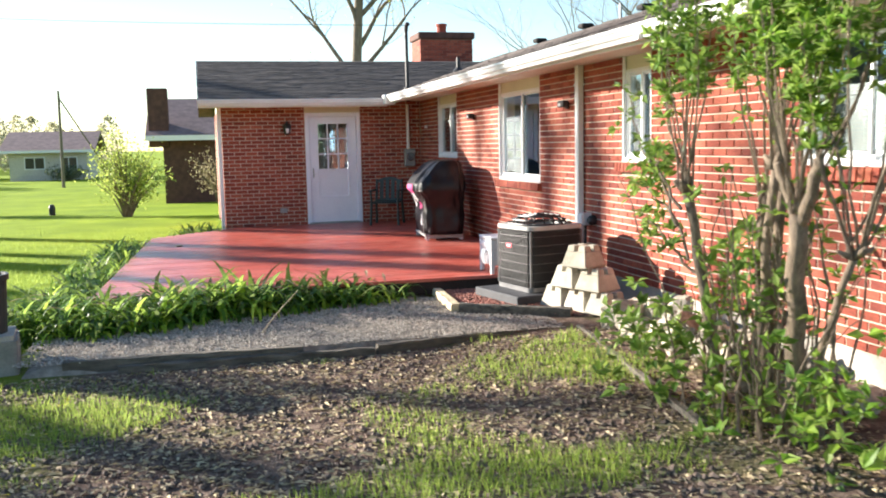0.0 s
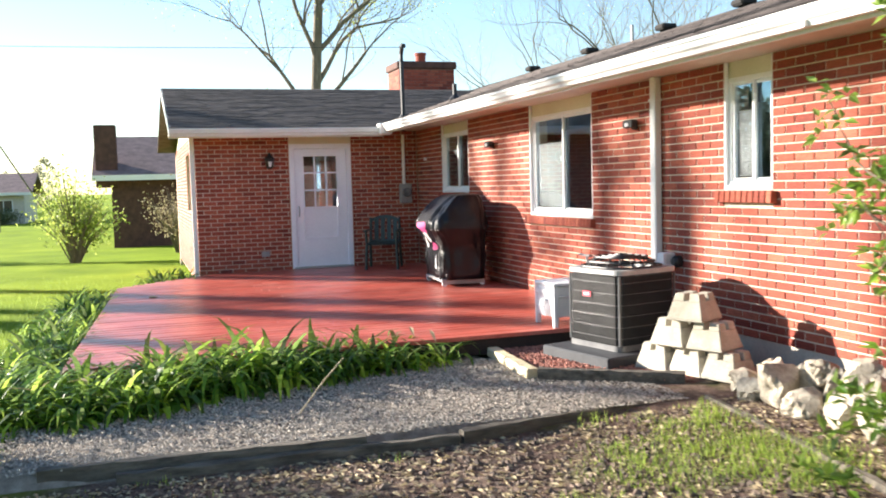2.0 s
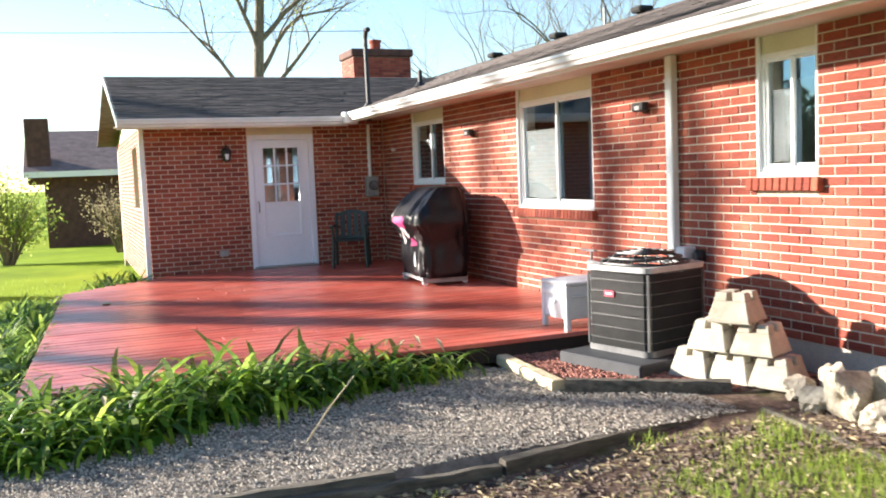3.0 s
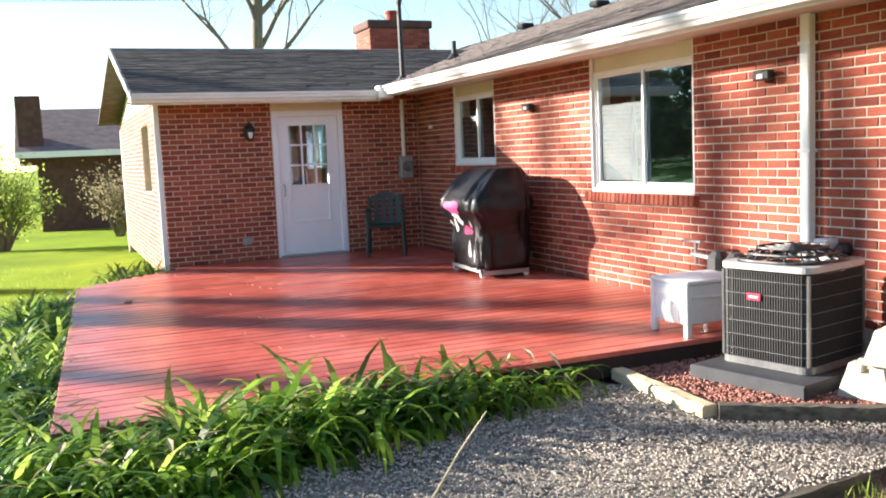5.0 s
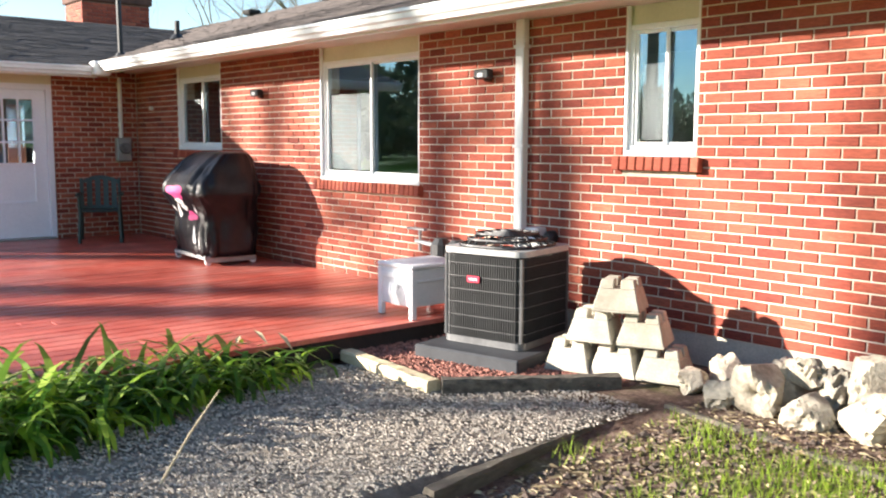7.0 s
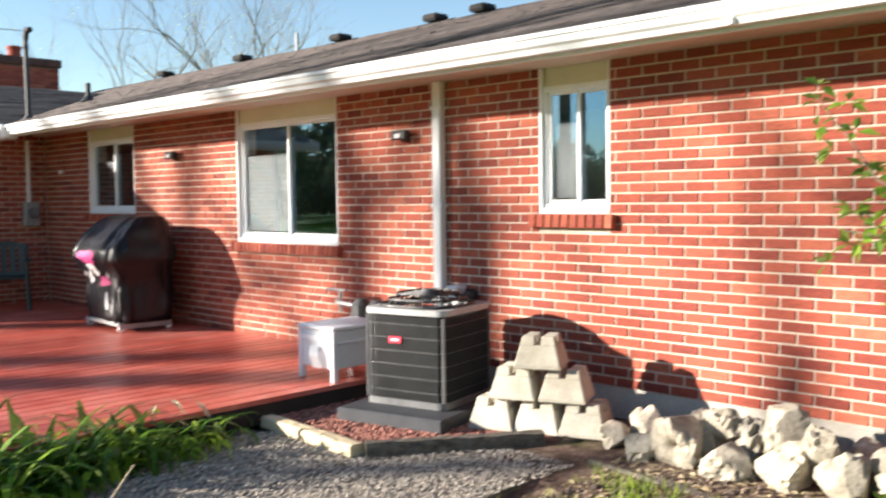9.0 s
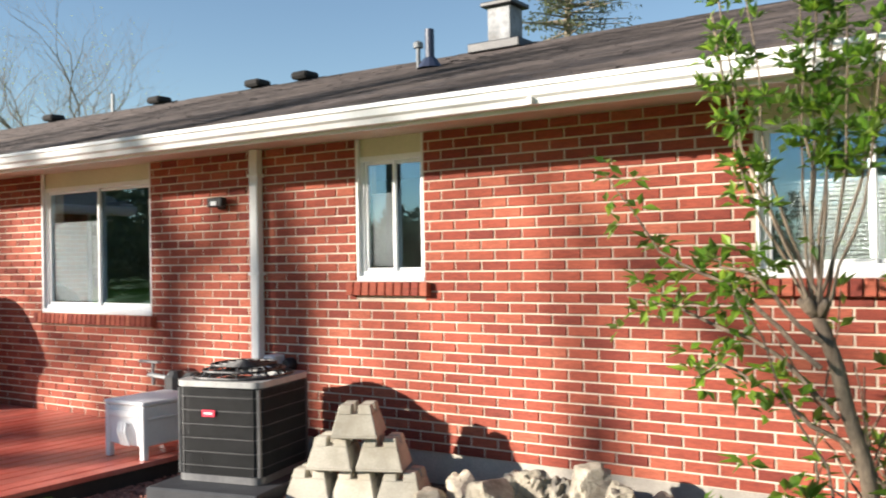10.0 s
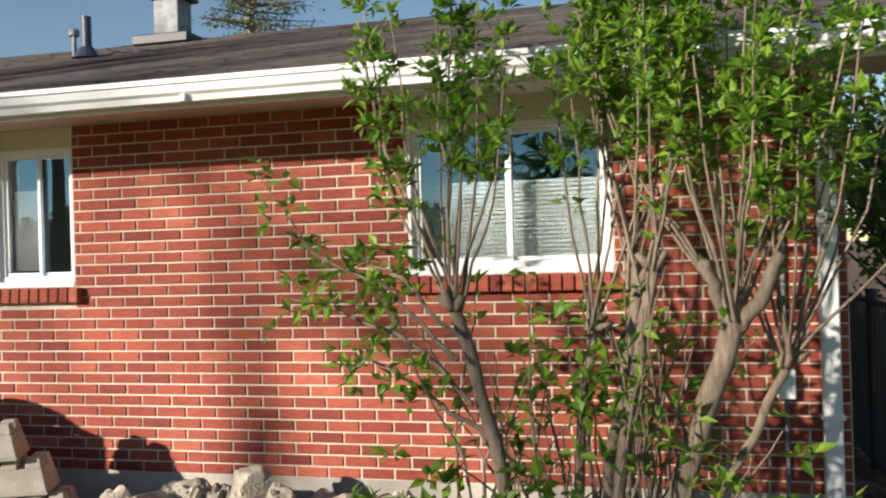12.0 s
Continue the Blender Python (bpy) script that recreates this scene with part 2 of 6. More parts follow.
M_LILY = leaf_mat("daylily_leaf", (0.020, 0.065, 0.006), (0.085, 0.22, 0.014), (0.42, 0.60, 0.05), 0.42, 0.5)
M_DRY = leaf_mat("dry_leaf", (0.30, 0.22, 0.12), (0.45, 0.36, 0.21), (0.58, 0.48, 0.30), 0.8, 0.15)
M_GRASS = leaf_mat("grass_blade", (0.10, 0.19, 0.014), (0.20, 0.32, 0.022), (0.36, 0.45, 0.06), 0.6, 0.45)
for leafy in (M_GRASS, M_LILY):
    leafy.node_tree.nodes["Principled BSDF"].inputs["Specular IOR Level"].default_value = 0.25
M_BUD = leaf_mat("spring_buds", (0.26, 0.32, 0.03), (0.40, 0.44, 0.05), (0.52, 0.54, 0.09), 0.7, 0.45)
# distant tree colour with aerial haze mixed in as paleness
M_HAZETREES = leaf_mat("bare_twigs_and_buds", (0.30, 0.27, 0.20), (0.38, 0.36, 0.25), (0.46, 0.45, 0.32), 0.8, 0.4)
M_SPRING = leaf_mat("young_bush_leaf", (0.15, 0.24, 0.02), (0.26, 0.35, 0.035), (0.40, 0.47, 0.07), 0.6, 0.45)
M_CONIFER = leaf_mat("conifer_needles", (0.05, 0.075, 0.03), (0.09, 0.12, 0.05), (0.15, 0.16, 0.08), 0.7, 0.2)
M_YELLOW = leaf_mat("dandelion_flower", (0.65, 0.55, 0.02), (0.75, 0.62, 0.03), (0.8, 0.7, 0.05), 0.8, 0.2)
M_GLASS = glass_mat("window_glass", (0.86, 0.95, 0.96))
M_SCREEN = surf("insect_screen", (0.035, 0.035, 0.037), (0.06, 0.06, 0.062), 3.0, 0.8, 0.2, 200.0)
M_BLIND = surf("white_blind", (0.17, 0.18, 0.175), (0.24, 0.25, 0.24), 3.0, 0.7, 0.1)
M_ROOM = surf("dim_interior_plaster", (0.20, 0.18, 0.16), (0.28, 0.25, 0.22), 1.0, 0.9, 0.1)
M_DARKBRICK = surf("brown_brick_far", (0.060, 0.030, 0.024), (0.13, 0.06, 0.045), 5.0, 0.9, 0.4, 40.0)
M_FARROOF = surf("brown_roof_far", (0.17, 0.115, 0.11), (0.30, 0.21, 0.20), 3.0, 0.95, 0.3, 20.0)
M_FARWALL = surf("beige_siding_far", (0.50, 0.46, 0.40), (0.60, 0.55, 0.48), 1.0, 0.9, 0.1, 10.0)
M_DARKGLASS = surf("dark_far_window", (0.02, 0.025, 0.03), (0.04, 0.045, 0.05), 3.0, 0.12, 0.0)
M_GROUND = ground_mat()
from mathutils.bvhtree import BVHTree


# ---- mesh helpers ----
def box(bm, x0, x1, y0, y1, z0, z1, bevel=0.0, m=None):
    vs = [bm.verts.new((x, y, z)) for z in (z0, z1) for y in (y0, y1) for x in (x0, x1)]
    fs = [bm.faces.new([vs[i] for i in f]) for f in ((0, 2, 3, 1), (4, 5, 7, 6), (0, 1, 5, 4), (2, 6, 7, 3), (0, 4, 6, 2), (1, 3, 7, 5))]
    if bevel:
        edges = list({e for f in fs for e in f.edges})
        out = bmesh.ops.bevel(bm, geom=edges, offset=bevel, segments=1, affect="EDGES")
        vs = list({v for f in out["faces"] for v in f.verts} | {v for v in vs if v.is_valid})
    if m is not None:
        bmesh.ops.transform(bm, matrix=m, verts=vs)
    return bm


def tube(bm, points, radii, sides=8, cap=True):
    """A tapered tube along points."""
    pts = [Vector(p) for p in points]
    rings = []
    for i, p in enumerate(pts):
        d = (pts[min(i + 1, len(pts) - 1)] - pts[max(i - 1, 0)]).normalized()
        side = d.orthogonal().normalized() if i == 0 else (side - d * side.dot(d)).normalized()
        up = d.cross(side)
        r = radii[i] if isinstance(radii, (list, tuple)) else radii
        rings.append([bm.verts.new(p + (side * math.cos(a) + up * math.sin(a)) * r) for a in [2 * math.pi * k / sides for k in range(sides)]])
    for a, b in zip(rings, rings[1:]):
        for k in range(sides):
            bm.faces.new((a[k], a[(k + 1) % sides], b[(k + 1) % sides], b[k]))
    if cap:
        bm.faces.new(rings[0][::-1])
        bm.faces.new(rings[-1])
    return bm


def lathe(bm, profile, sides=20, m=None):
    """A turned shape from (radius, height) pairs, closed at both ends."""
    rings = [[bm.verts.new((r * math.cos(2 * math.pi * k / sides), r * math.sin(2 * math.pi * k / sides), z)) for k in range(sides)] for r, z in profile]
    for a, b in zip(rings, rings[1:]):
        for k in range(sides):
            bm.faces.new((a[k], a[(k + 1) % sides], b[(k + 1) % sides], b[k]))
    bm.faces.new(rings[0][::-1])
    bm.faces.new(rings[-1])
    if m is not None:
        bmesh.ops.transform(bm, matrix=m, verts=[v for r in rings for v in r])
    return bm


def part(name, bm, material, parent=None, label="", smooth=False):
    """Links a bmesh as one mesh object under a thing or part."""
    me = bpy.data.meshes.new(name)
    bmesh.ops.recalc_face_normals(bm, faces=bm.faces)
    bm.to_mesh(me)
    bm.free()
    me.materials.append(material)
    if smooth:
        me.shade_smooth()
    ob = new(name, me)
    ob.parent = parent
    return tagged(ob, label)


def raw(name, verts, faces, material, parent=None):
    me = bpy.data.meshes.new(name)
    me.from_pydata(verts, [], faces)
    me.materials.append(material)
    ob = new(name, me)
    ob.parent = parent
    return ob


def B(*a, **k):
    return box(bmesh.new(), *a, **k)


def setting(ob, label, category):
    return tagged(ob, label, category, kind="structure")


def thing(name, label, category, m=None, group=""):
    ob = new(name)
    ob.empty_display_size = 0.1
    if m is not None:
        ob.matrix_basis = m
    return tagged(ob, label, category, group)


# ---- plan ----
WX = 5.12             # face of the long wall
WY = 17.53            # face of the wing's wall
Y_END = 3.93          # near corner of the long wall
X_END = 1.50          # outer corner of the wing
FOUND, SOFFIT, COURSE, LENGTH = 0.30, 2.466, 0.0677, 0.2032
DECK = 0.25
#          y0     y1     sill  head
WINDOWS = [(15.02, 16.20, 1.44, 2.33), (11.29, 12.87, 1.17, 2.33), (8.45, 9.03, 1.46, 2.34), (5.10, 6.24, 1.48, 2.32)]
DOOR = (2.97, 3.98, 0.25, 2.27)


def ground_z(x, y):
    far = min(max((y - 14.0) / 26.0, 0.0), 1.0)
    near = 0.10 * min(max((x - 2.8) / 1.6, 0.0), 1.0) * min(max((12 - y) / 2, 0.0), 1.0)
    return -0.40 * far * far * (3 - 2 * far) + near


def build_ground():
    xs = [-900, -300, -120, -60] + [-30 + 2.0 * i for i in range(13)] + [-5 + 0.25 * i for i in range(45)] + [8, 12, 20, 40, 80, 200, 900]
    ys = [-900, -200, -60, -20, -8] + [-4 + 0.25 * i for i in range(73)] + [15 + 2.0 * i for i in range(16)] + [50, 60, 80, 120, 300, 1500]
    verts = [(x, y, ground_z(x, y) + (0.022 * noise.noise((x * 1.3, y * 1.3, 0.0)) if -6 < x < 6 and -4 < y < 15 else 0.0)) for y in ys for x in xs]
    w = len(xs)
    faces = [(j * w + i, j * w + i + 1, (j + 1) * w + i + 1, (j + 1) * w + i) for j in range(len(ys) - 1) for i in range(w - 1)]
    ob = raw("ground", verts, faces, M_GROUND)
    ob.data.shade_smooth()
    setting(ob, "green spring lawn with bare brown soil in the yard", "ground")


build_ground()


def cut(spans, a, b):
    out = []
    for s, e in spans:
        if b <= s or a >= e:
            out.append((s, e))
        else:
            if a - s > 0.02:
                out.append((s, a))
            if e - b > 0.02:
                out.append((b, e))
    return out


def brick_spans(start, end, openings, z0, courses):
    """Each brick of a wall in running bond as (course, from, to), cut round the openings (a, b, low, high)."""
    out = []
    for c in range(courses):
        z = z0 + c * COURSE
        free = [(start, end)]
        for a, b, low, high in openings:
            if z + COURSE * 0.6 > low and z + COURSE * 0.4 < high:
                free = cut(free, a, b)
        at = start - LENGTH * (0.5 if c % 2 else 0.0)
        while at < end:
            for s, e in free:
                p, q = max(at, s), min(at + LENGTH, e)
                if q - p > 0.035:
                    out.append((c, p, q))
            at += LENGTH
    return out


GAP = 0.0054


def brick_box(c, p, q, z0, along, face, inward, rng):
    """Corners of one brick; along: 0 when the wall runs in x, 1 when in y."""
    z = z0 + c * COURSE
    out = face + inward * rng.uniform(-0.0022, 0.0022)
    back, edge = face + inward * 0.03, 0.004
    lo, hi = z + GAP, z + COURSE - GAP
    p, q = p + GAP + rng.uniform(0, 0.0015), q - GAP - rng.uniform(0, 0.0015)
    ring = [(back, p, lo), (back, q, lo), (back, q, hi), (back, p, hi),
            (out + inward * edge, p, lo), (out + inward * edge, q, lo), (out + inward * edge, q, hi), (out + inward * edge, p, hi),
            (out, p + edge, lo + edge), (out, q - edge, lo + edge), (out, q - edge, hi - edge), (out, p + edge, hi - edge)]
    v = [(d, a, h) if along else (a, d, h) for d, a, h in ring]
    f = [(8, 9, 10, 11)] + [(i, (i + 1) % 4, 4 + (i + 1) % 4, 4 + i) for i in range(4)] + [(4 + i, 4 + (i + 1) % 4, 8 + (i + 1) % 4, 8 + i) for i in range(4)]
    turned = (inward > 0) == bool(along)
    return v, [t if turned else t[::-1] for t in f]


def lay_bricks(wall, spans, z0, along, face, inward, near, seed):
    """The bricks inside the stretch `near` as pieces of their own, the rest joined."""
    rng = random.Random(seed)
    verts, faces, shared = [], [], {}
    for c, p, q in spans:
        v, f = brick_box(c, p, q, z0, along, face, inward, rng)
        if near[0] <= (p + q) / 2 <= near[1]:
            key = (round(q - p, 3), rng.randrange(3))
            mid = (p + q) / 2
            o = Vector((face, mid, z0 + c * COURSE) if along else (mid, face, z0 + c * COURSE))
            if key not in shared:
                me = bpy.data.meshes.new("brick")
                me.from_pydata([Vector(t) - o for t in v], [], f)
                me.materials.append(M_BRICK)
                shared[key] = me
            ob = new("brick", shared[key])
            ob.location = o
            ob.parent = wall
        else:
            n = len(verts)
            verts += v
            faces += [tuple(i + n for i in t) for t in f]
    if verts:
        tagged(raw("brickwork", verts, faces, M_BRICKS, wall), "red brick courses with pale mortar joints", kind="stuff")


def wall_cells(bm, start, end, z0, z1, openings, make):
    """Solid wall round openings (a, b, low, high)."""
    at = start
    for a, b, low, high in sorted(openings):
        make(bm, at, a, z0, z1)
        if low > z0:
            make(bm, a, b, z0, low)
        if high < z1:
            make(bm, a, b, high, z1)
        at = b
    make(bm, at, end, z0, z1)


# walls: mortar core behind the bricks, foundation below
long_open = [(a, b, s, SOFFIT) for a, b, s, h in WINDOWS]
bm = bmesh.new()
wall_cells(bm, Y_END, 24.9, FOUND, SOFFIT, long_open, lambda m, a, b, z0, z1: box(m, WX + 0.007, WX + 0.24, a, b, z0, z1))
box(bm, WX + 0.006, WX + 0.02, 10.0, WY, FOUND - COURSE, FOUND)
wall_east = setting(part("wall_east", bm, M_MORTAR), "long red brick house wall with pale mortar joints", "wall")
setting(part("foundation_east", B(WX + 0.012, WX + 0.24, Y_END, 24.9, -0.3, FOUND), M_CONCRETE), "weathered concrete foundation band under the brick wall", "foundation")
bm = bmesh.new()
wall_cells(bm, X_END + 0.007, WX, 0.02, SOFFIT, [(DOOR[0], DOOR[1], DOOR[2], SOFFIT)], lambda m, a, b, z0, z1: box(m, a, b, WY + 0.007, WY + 0.24, z0, z1))
wall_north = setting(part("wall_north", bm, M_MORTAR), "shaded red brick wall of the wing behind the deck", "wall")
bm = bmesh.new()
wall_cells(bm, WY + 0.24, 24.7, 0.02, SOFFIT, [(19.2, 20.3, 1.2, 2.2)], lambda m, a, b, z0, z1: box(m, X_END + 0.007, X_END + 0.24, a, b, z0, z1))
wall_west = setting(part("wall_west", bm, M_MORTAR), "side brick wall of the wing toward the lawn", "wall")
setting(part("wall_back", B(X_END, 13.0, 24.7, 24.9, -0.3, SOFFIT), M_MORTAR), "plain rear house wall", "wall")
setting(part("wall_south", B(WX + 0.24, 13.0, Y_END, Y_END + 0.24, -0.3, SOFFIT), M_MORTAR), "brick gable end wall", "wall")
setting(part("wall_far_side", B(12.8, 13.0, Y_END, 24.9, -0.3, SOFFIT), M_MORTAR), "plain far side house wall", "wall")
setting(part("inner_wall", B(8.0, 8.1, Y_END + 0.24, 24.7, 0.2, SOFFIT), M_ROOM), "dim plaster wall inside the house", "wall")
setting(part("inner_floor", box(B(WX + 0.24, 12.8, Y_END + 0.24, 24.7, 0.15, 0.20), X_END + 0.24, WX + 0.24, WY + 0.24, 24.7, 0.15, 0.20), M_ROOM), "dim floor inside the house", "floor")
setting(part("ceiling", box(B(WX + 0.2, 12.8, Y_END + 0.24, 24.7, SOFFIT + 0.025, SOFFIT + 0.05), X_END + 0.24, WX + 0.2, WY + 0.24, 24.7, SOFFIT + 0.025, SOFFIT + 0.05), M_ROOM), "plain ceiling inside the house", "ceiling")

# soffits, fascias, gutters
EAVE_X, EAVE_Y, Y_RAKE, X_RAKE = 4.50, 17.02, 3.30, 1.11
setting(part("soffit_east", B(EAVE_X, WX + 0.2, Y_RAKE, WY + 0.1, SOFFIT, SOFFIT + 0.02), M_SOFFIT), "beige boarded soffit under the long eave", "soffit")
setting(part("soffit_north", B(X_RAKE, EAVE_X - 0.004, EAVE_Y, WY + 0.1, 2.40, 2.42), M_SOFFIT), "beige soffit under the wing eave", "soffit")
setting(part("fascia_east", B(EAVE_X - 0.025, EAVE_X, Y_RAKE, EAVE_Y, 2.405, 2.55), M_GUTTER), "white fascia board behind the gutter", "fascia")
setting(part("fascia_north", B(X_RAKE, EAVE_X - 0.1, EAVE_Y - 0.02, EAVE_Y, 2.35, 2.50), M_GUTTER), "white fascia board of the wing", "fascia")


def gutter_profile(bm, ends, place):
    """An open K-style gutter section swept between two ends."""
    shape = [(0, 0), (-0.075, 0), (-0.085, 0.03), (-0.105, 0.045), (-0.11, 0.085), (-0.125, 0.09), (-0.125, 0.115), (-0.118, 0.115), (-0.118, 0.097), (-0.103, 0.092), (-0.098, 0.05), (-0.08, 0.036), (-0.07, 0.008), (0, 0.008)]
    a, b = ([bm.verts.new(place(e, u, v)) for u, v in shape] for e in ends)
    for i in range(len(shape) - 1):
        bm.faces.new((a[i], a[i + 1], b[i + 1], b[i]))
    bm.faces.new(a)
    bm.faces.new(b[::-1])
    return bm


gutter = thing("gutter", "white metal rain gutter along the long eave", "gutter")
part("trough", gutter_profile(bmesh.new(), (Y_RAKE, EAVE_Y - 0.12), lambda e, u, v: (EAVE_X - 0.025 + u, e, 2.425 + v)), M_GUTTER, gutter)
part("seam", B(EAVE_X - 0.136, EAVE_X - 0.03, 7.2, 7.23, 2.421, 2.46, bevel=0.003), M_GUTTER, gutter)
gutter = thing("gutter", "white metal rain gutter along the wing eave", "gutter")
part("trough", gutter_profile(bmesh.new(), (X_RAKE, EAVE_X - 0.03), lambda e, u, v: (e, EAVE_Y - 0.02 + u, 2.375 + v)), M_GUTTER, gutter)
part("corner_box", B(EAVE_X - 0.20, EAVE_X + 0.02, EAVE_Y - 0.20, EAVE_Y - 0.01, 2.37, 2.55, bevel=0.02), M_GUTTER, gutter)


# roofs: courses of shingles stepping up the slope
def roof_slope(name, label, place, run, rise, width_at, courses):
    """place(s, u, h): s along the eave, u up the slope in plan, h above the plane."""
    roof = bmesh.new()
    s0, s1 = width_at(0)
    t0, t1 = width_at(run)
    q = [roof.verts.new(place(s, u, h)) for h in (-0.035, -0.004) for s, u in ((s0, 0), (s1, 0), (t1, run), (t0, run))]
    for f in ((3, 2, 1, 0), (4, 5, 6, 7), (0, 1, 5, 4), (1, 2, 6, 5), (2, 3, 7, 6), (3, 0, 4, 7)):
        roof.faces.new([q[i] for i in f])
    top = setting(part(name, roof, M_SHINGLE), label, "roof")
    step = run / courses
    rng = random.Random(len(name))
    for i in range(courses):
        u0, u1 = i * step - 0.008, (i + 1) * step + 0.012
        a0, a1 = width_at(max(u0, 0))
        b0, b1 = width_at(min(u1, run))
        verts, faces = [], []
        # tabs of slightly uneven butt edges
        cuts = [a0]
        while cuts[-1] < a1 - 0.45:
            cuts.append(cuts[-1] + rng.uniform(0.22, 0.42))
        cuts.append(a1)
        for s, e in zip(cuts, cuts[1:]):
            f0, f1 = (s - a0) / (a1 - a0), (e - a0) / (a1 - a0)
            bs, be = b0 + f0 * (b1 - b0), b0 + f1 * (b1 - b0)
            d, h = rng.uniform(-0.007, 0.007), rng.uniform(0.009, 0.017)
            n = len(verts)
            verts += [place(s + 0.0008, u0 + d, -0.003), place(e - 0.0008, u0 + d, -0.003), place(s + 0.0008, u0 + d, h), place(e - 0.0008, u0 + d, h), place(be - 0.0008, u1, 0.002), place(bs + 0.0008, u1, 0.002)]
            faces += [(n, n + 1, n + 3, n + 2), (n + 2, n + 3, n + 4, n + 5)]
        raw("shingle_course", verts, faces, M_SHINGLE, top)
    return top


RIDGE_X, RIDGE_Z, RIDGE_Y, WING_Z = 9.0, 3.97, 20.1, 3.42
E0, N0 = 4.43, 16.93
SLOPE, WSLOPE = (RIDGE_Z - 2.545) / (RIDGE_X - E0), (WING_Z - 2.495) / (RIDGE_Y - N0)
roof_slope("roof_east", "grey-brown asphalt shingle roof over the long wall", lambda s, u, h: (E0 + u, s, 2.545 + u * SLOPE + h), RIDGE_X - E0, 0, lambda u: (Y_RAKE, 25.2), 34)
valley = lambda u: E0 + max((2.495 + u * WSLOPE - 2.545) / SLOPE, 0) + 0.05
roof_slope("roof_wing", "grey-brown asphalt shingle roof over the wing", lambda s, u, h: (s, N0 + u, 2.495 + u * WSLOPE + h), RIDGE_Y - N0, 0, lambda u: (X_RAKE, valley(u)), 28)


def slab(name, corners, material, label, category, thick=0.04):
    bm = bmesh.new()
    top = [bm.verts.new(c) for c in corners]
    low = [bm.verts.new((x, y, z - thick)) for x, y, z in corners]
    bm.faces.new(top)
    bm.faces.new(low[::-1])
    for i in range(len(corners)):
        j = (i + 1) % len(corners)
        bm.faces.new((top[i], low[i], low[j], top[j]))
    return setting(part(name, bm, material), label, category)


slab("roof_far_side", [(RIDGE_X, Y_RAKE, RIDGE_Z), (RIDGE_X, 25.2, RIDGE_Z), (13.5, 25.2, 2.55), (13.5, Y_RAKE, 2.55)], M_SHINGLE, "far slope of the shingle roof", "roof")
slab("roof_wing_back", [(X_RAKE, RIDGE_Y, WING_Z), (X_RAKE, 25.2, 2.5), (8.0, 25.2, 2.5), (8.0, RIDGE_Y, WING_Z)], M_SHINGLE, "rear slope of the wing roof", "roof")
slab("gable_south", [(4.75, Y_END + 0.02, 2.47), (RIDGE_X, Y_END + 0.02, RIDGE_Z - 0.06), (13.2, Y_END + 0.02, 2.47), (13.2, Y_END + 0.2, 2.47), (RIDGE_X, Y_END + 0.2, RIDGE_Z - 0.06), (4.75, Y_END + 0.2, 2.47)], M_PANEL, "cream gable end panel", "gable", 0.001)
# wing gable and its rake boards
bm = bmesh.new()
tri = [(17.3, 2.42), (RIDGE_Y, WING_Z - 0.05), (24.9, 2.42)]
a, b = ([bm.verts.new((x, y, z)) for y, z in tri] for x in (X_END + 0.01, X_END + 0.2))
bm.faces.new(a)
bm.faces.new(b[::-1])
for i in range(3):
    bm.faces.new((a[i], b[i], b[(i + 1) % 3], a[(i + 1) % 3]))
setting(part("gable_west", bm, M_PANEL), "cream gable end panel of the wing", "gable")
slab("rake_soffit", [(X_RAKE + 0.03, N0 + 0.05, 2.45), (X_END, N0 + 0.05, 2.45), (X_END, RIDGE_Y, WING_Z - 0.045), (X_RAKE + 0.03, RIDGE_Y, WING_Z - 0.045)], M_PANEL, "cream soffit under the wing's rake", "soffit", 0.015)
slab("rake_board", [(X_RAKE, N0, 2.50), (X_RAKE + 0.028, N0, 2.50), (X_RAKE + 0.028, RIDGE_Y, WING_Z + 0.006), (X_RAKE, RIDGE_Y, WING_Z + 0.006)], M_GUTTER, "white rake board of the wing gable", "trim", 0.13)


